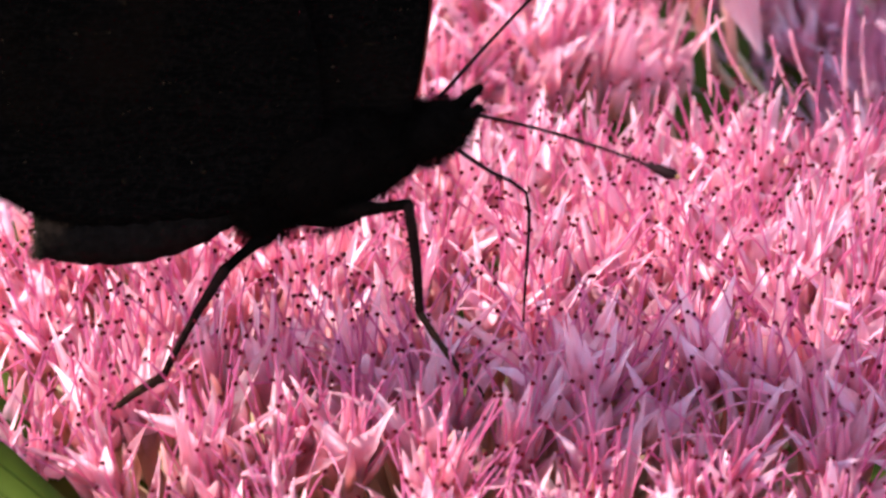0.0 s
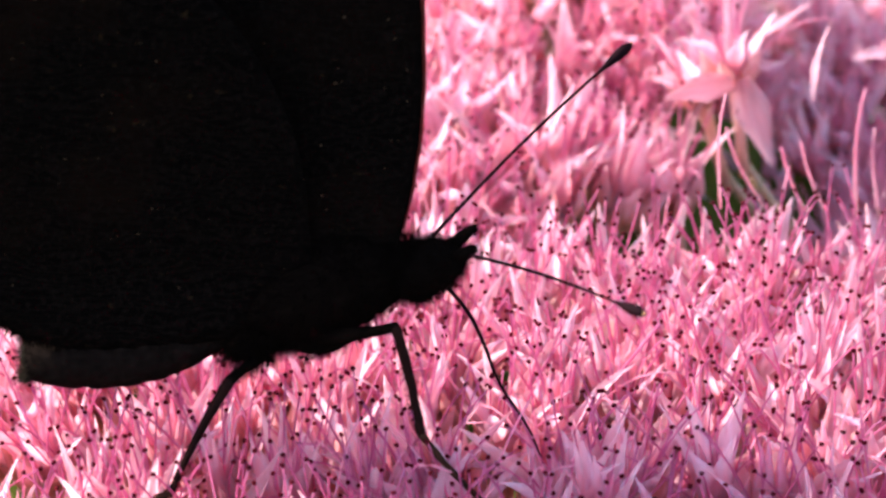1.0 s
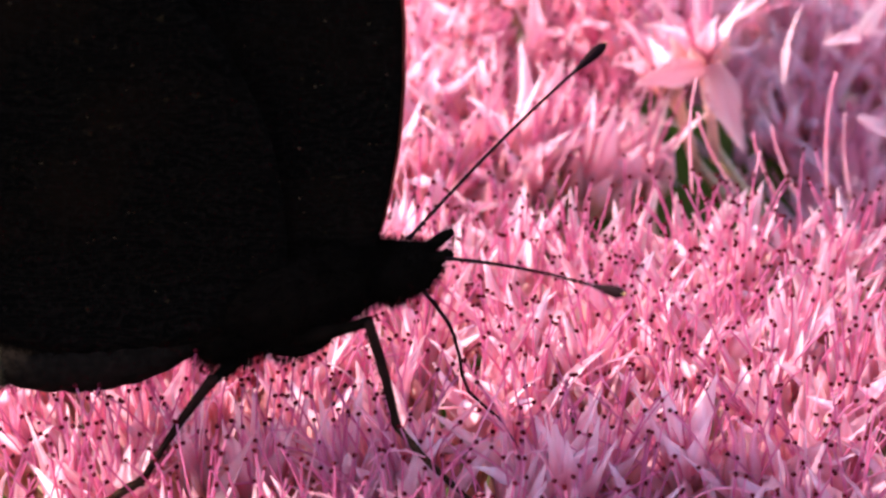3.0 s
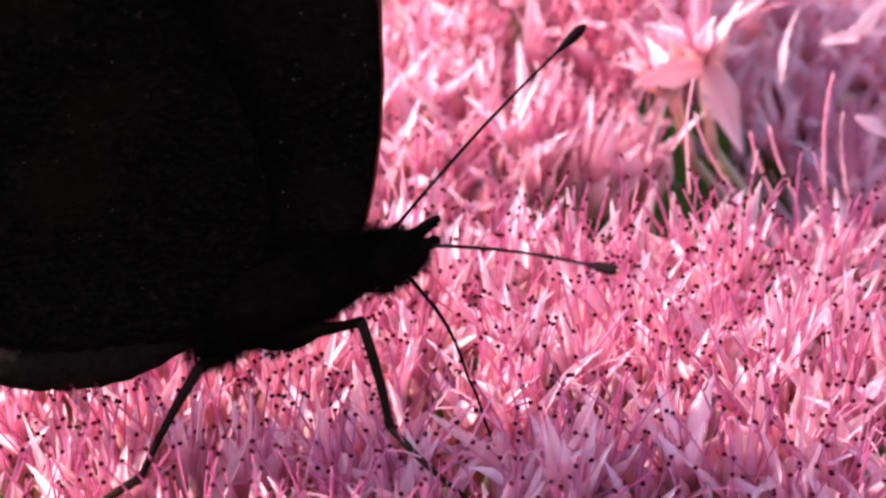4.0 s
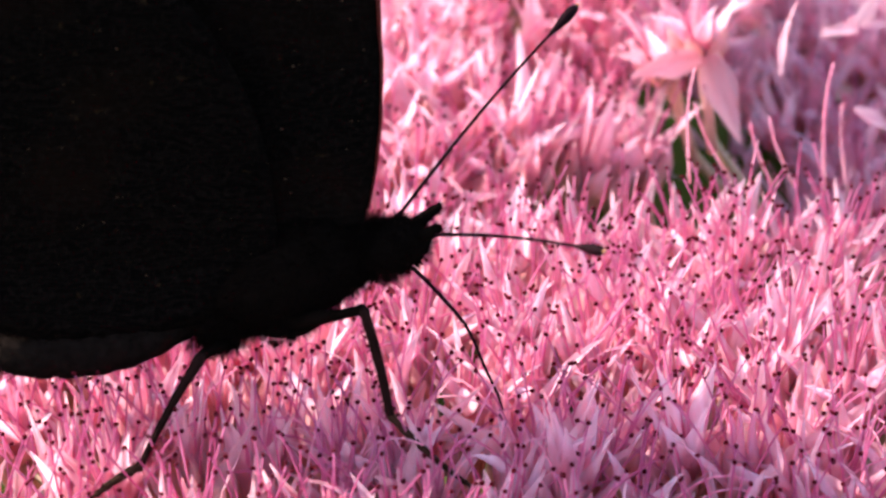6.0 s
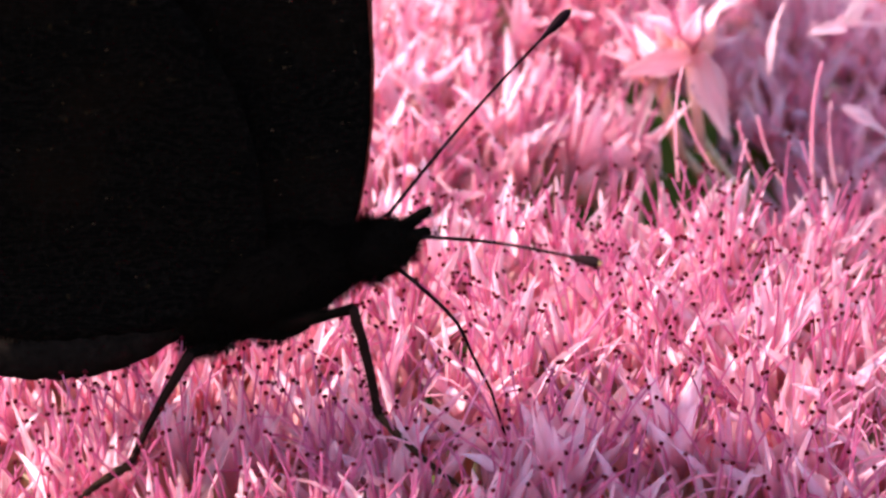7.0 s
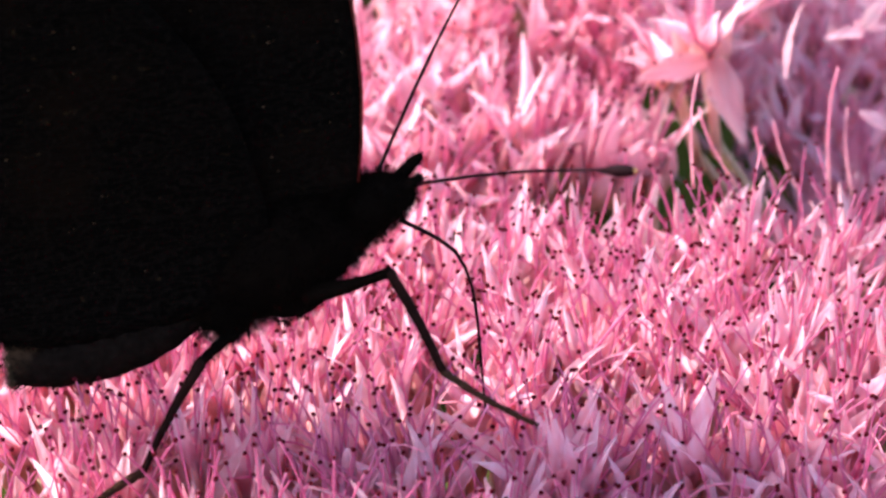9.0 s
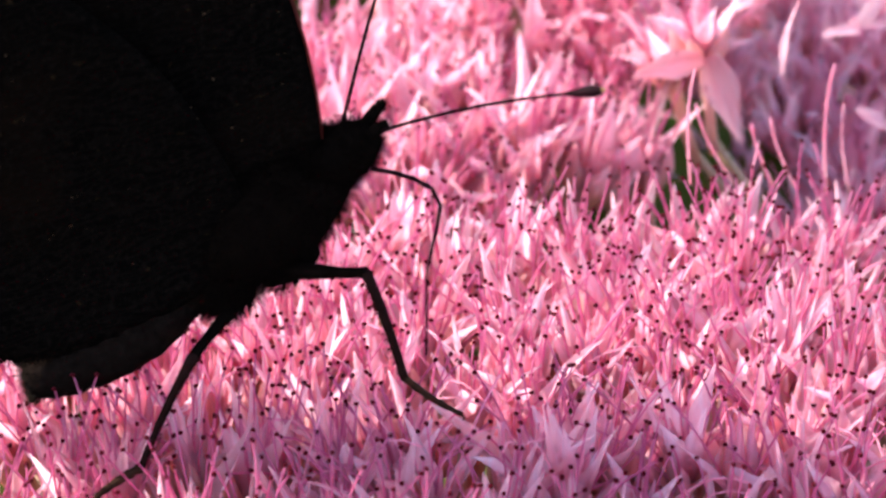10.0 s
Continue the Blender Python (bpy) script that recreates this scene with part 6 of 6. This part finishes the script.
    walk(head, [
        (0, pose(0.00728, 0.00000, 0.00450, 0.00, -4.69, 0.00)),
        (0.5, pose(0.00733, 0.00000, 0.00433, 0.00, -5.46, 0.00)),
        (1, pose(0.00753, 0.00000, 0.00406, 0.00, -2.42, 0.00)),
        (1.5, pose(0.00754, 0.00000, 0.00399, 0.00, -2.79, 0.00)),
        (2, pose(0.00743, 0.00000, 0.00421, 0.00, -5.07, 0.00)),
        (2.2, pose(0.00752, 0.00000, 0.00405, 0.00, -1.46, 0.00)),
        (3.5, pose(0.00744, 0.00000, 0.00412, 0.00, -0.00, 0.00)),
        (4, pose(0.00750, 0.00000, 0.00430, 0.00, -0.14, 0.00)),
        (4.5, pose(0.00733, 0.00000, 0.00441, 0.00, -3.10, 0.00)),
        (5, pose(0.00744, 0.00000, 0.00434, 0.00, -2.06, 0.00)),
        (5.5, pose(0.00754, 0.00000, 0.00401, 0.00, -2.00, 0.00)),
        (5.7, pose(0.00749, 0.00000, 0.00413, 0.00, -1.92, 0.00)),
        (6.8, pose(0.00738, 0.00000, 0.00427, 0.00, 1.55, 0.00)),
        (7, pose(0.00732, 0.00000, 0.00431, 0.00, 2.03, 0.00)),
        (7.5, pose(0.00729, 0.00000, 0.00432, 0.00, 1.55, 0.00)),
        (8, pose(0.00737, 0.00000, 0.00433, 0.00, 2.33, 0.00)),
        (8.5, pose(0.00730, 0.00000, 0.00463, 0.00, 2.04, 0.00)),
        (9, pose(0.00707, 0.00000, 0.00476, 0.00, -0.27, 0.00)),
        (9.5, pose(0.00713, 0.00000, 0.00498, 0.00, 2.93, 0.00)),
        (10, pose(0.00705, 0.00000, 0.00501, 0.00, 5.93, 0.00)),
    ])
    walk(antenna_far, [
        (0, pose(0.00874, 0.00050, 0.00603, -22.38, -24.63, 44.66)),
        (0.5, pose(0.00877, 0.00050, 0.00588, -24.18, -25.56, 46.14)),
        (1, pose(0.00905, 0.00050, 0.00553, -21.73, -24.35, 44.03)),
        (1.5, pose(0.00904, 0.00050, 0.00546, -22.97, -25.60, 44.46)),
        (2, pose(0.00888, 0.00050, 0.00575, -24.30, -26.06, 45.79)),
        (2.2, pose(0.00906, 0.00050, 0.00550, -21.22, -24.45, 43.17)),
        (3.5, pose(0.00902, 0.00050, 0.00553, -22.52, -24.84, 44.62)),
        (4, pose(0.00908, 0.00050, 0.00571, -23.18, -24.95, 45.44)),
        (4.5, pose(0.00883, 0.00050, 0.00590, -26.24, -26.18, 48.17)),
        (5, pose(0.00896, 0.00050, 0.00580, -25.39, -25.64, 47.64)),
        (5.5, pose(0.00907, 0.00050, 0.00547, -25.20, -25.62, 47.41)),
        (5.7, pose(0.00902, 0.00050, 0.00558, -26.88, -27.19, 47.98)),
        (6.8, pose(0.00900, 0.00050, 0.00563, -24.70, -26.37, 46.00)),
        (7, pose(0.00895, 0.00050, 0.00566, -25.00, -26.25, 46.52)),
        (7.5, pose(0.00891, 0.00050, 0.00568, -25.94, -26.95, 47.03)),
        (8, pose(0.00901, 0.00050, 0.00567, -23.28, -25.08, 45.43)),
        (8.5, pose(0.00893, 0.00050, 0.00598, -28.83, -26.41, 51.06)),
        (9, pose(0.00864, 0.00050, 0.00617, -36.43, -29.52, 56.28)),
        (9.5, pose(0.00878, 0.00050, 0.00630, -39.30, -29.82, 58.72)),
        (10, pose(0.00876, 0.00050, 0.00625, -38.52, -28.92, 58.72)),
    ])
    walk(antenna_near, [
        (0, pose(0.01055, -0.00060, 0.00571, 14.30, -11.24, -52.59)),
        (0.5, pose(0.01059, -0.00060, 0.00558, 21.99, -15.12, -57.14)),
        (1, pose(0.01085, -0.00060, 0.00514, 21.45, -14.34, -57.77)),
        (1.5, pose(0.01085, -0.00060, 0.00509, 26.01, -18.08, -57.55)),
        (2, pose(0.01070, -0.00060, 0.00544, 26.31, -19.20, -56.38)),
        (2.2, pose(0.01086, -0.00060, 0.00508, 28.11, -19.61, -57.86)),
        (3.5, pose(0.01080, -0.00060, 0.00506, 22.82, -17.19, -54.91)),
        (4, pose(0.01086, -0.00060, 0.00525, 23.34, -18.41, -53.79)),
        (4.5, pose(0.01064, -0.00060, 0.00553, 26.00, -21.24, -53.40)),
        (5, pose(0.01076, -0.00060, 0.00540, 25.16, -19.27, -54.92)),
        (5.5, pose(0.01087, -0.00060, 0.00507, 26.27, -19.49, -55.95)),
        (5.7, pose(0.01082, -0.00060, 0.00518, 28.71, -20.86, -56.97)),
        (6.8, pose(0.01077, -0.00060, 0.00512, 28.76, -19.97, -58.11)),
        (7, pose(0.01072, -0.00060, 0.00513, 25.43, -18.68, -56.02)),
        (7.5, pose(0.01068, -0.00060, 0.00516, 25.39, -19.22, -55.26)),
        (8, pose(0.01077, -0.00060, 0.00513, 28.27, -19.80, -57.79)),
        (8.5, pose(0.01070, -0.00060, 0.00545, 23.85, -19.98, -52.29)),
        (9, pose(0.01043, -0.00060, 0.00571, 14.13, -15.78, -42.79)),
        (9.5, pose(0.01054, -0.00060, 0.00574, 11.78, -14.83, -39.18)),
        (10, pose(0.01049, -0.00060, 0.00560, 7.56, -9.67, -38.31)),
    ])
    walk(near_wing, [
        (0, pose(0.00033, 0.00000, -0.00018, 0.00, -3.68, 0.00)),
        (0.5, pose(0.00029, 0.00000, -0.00016, 0.00, -3.26, 0.00)),
        (1, pose(0.00026, 0.00000, -0.00015, 0.00, -2.92, 0.00)),
        (1.5, pose(0.00036, 0.00000, -0.00020, 0.00, -4.05, 0.00)),
        (2, pose(0.00023, 0.00000, -0.00013, 0.00, -2.65, 0.00)),
        (2.2, pose(0.00032, 0.00000, -0.00018, 0.00, -3.55, 0.00)),
        (3.5, pose(0.00009, 0.00000, -0.00005, 0.00, -1.06, 0.00)),
        (4, pose(0.00022, 0.00000, -0.00012, 0.00, -2.48, 0.00)),
        (4.5, pose(0.00023, 0.00000, -0.00013, 0.00, -2.64, 0.00)),
        (5, pose(0.00021, 0.00000, -0.00012, 0.00, -2.42, 0.00)),
        (5.5, pose(0.00027, 0.00000, -0.00015, 0.00, -3.04, 0.00)),
        (5.7, pose(0.00032, 0.00000, -0.00018, 0.00, -3.57, 0.00)),
        (6.8, pose(0.00038, 0.00000, -0.00021, 0.00, -4.24, 0.00)),
        (7, pose(0.00032, 0.00000, -0.00018, 0.00, -3.62, 0.00)),
        (7.5, pose(0.00029, 0.00000, -0.00016, 0.00, -3.26, 0.00)),
        (8, pose(0.00035, 0.00000, -0.00019, 0.00, -3.93, 0.00)),
        (8.5, pose(0.00010, 0.00000, -0.00006, 0.00, -1.15, 0.00)),
        (9, pose(0.00003, 0.00000, -0.00002, 0.00, -0.34, 0.00)),
        (9.5, pose(-0.00006, 0.00000, 0.00004, 0.00, 0.69, 0.00)),
        (10, pose(-0.00011, 0.00000, 0.00007, 0.00, 1.26, 0.00)),
    ])
    walk(far_wing, [
        (0, pose(0.00033, 0.00000, -0.00018, 0.00, -3.68, 0.00)),
        (0.5, pose(0.00029, 0.00000, -0.00016, 0.00, -3.26, 0.00)),
        (1, pose(0.00026, 0.00000, -0.00015, 0.00, -2.92, 0.00)),
        (1.5, pose(0.00036, 0.00000, -0.00020, 0.00, -4.05, 0.00)),
        (2, pose(0.00023, 0.00000, -0.00013, 0.00, -2.65, 0.00)),
        (2.2, pose(0.00032, 0.00000, -0.00018, 0.00, -3.55, 0.00)),
        (3.5, pose(0.00009, 0.00000, -0.00005, 0.00, -1.06, 0.00)),
        (4, pose(0.00022, 0.00000, -0.00012, 0.00, -2.48, 0.00)),
        (4.5, pose(0.00023, 0.00000, -0.00013, 0.00, -2.64, 0.00)),
        (5, pose(0.00021, 0.00000, -0.00012, 0.00, -2.42, 0.00)),
        (5.5, pose(0.00027, 0.00000, -0.00015, 0.00, -3.04, 0.00)),
        (5.7, pose(0.00032, 0.00000, -0.00018, 0.00, -3.57, 0.00)),
        (6.8, pose(0.00038, 0.00000, -0.00021, 0.00, -4.24, 0.00)),
        (7, pose(0.00032, 0.00000, -0.00018, 0.00, -3.62, 0.00)),
        (7.5, pose(0.00029, 0.00000, -0.00016, 0.00, -3.26, 0.00)),
        (8, pose(0.00035, 0.00000, -0.00019, 0.00, -3.93, 0.00)),
        (8.5, pose(0.00015, 0.00000, -0.00009, 0.00, -1.72, 0.00)),
        (9, pose(0.00015, 0.00000, -0.00009, 0.00, -1.72, 0.00)),
        (9.5, pose(0.00015, 0.00000, -0.00009, 0.00, -1.72, 0.00)),
        (10, pose(0.00015, 0.00000, -0.00009, 0.00, -1.72, 0.00)),
    ])


motions()
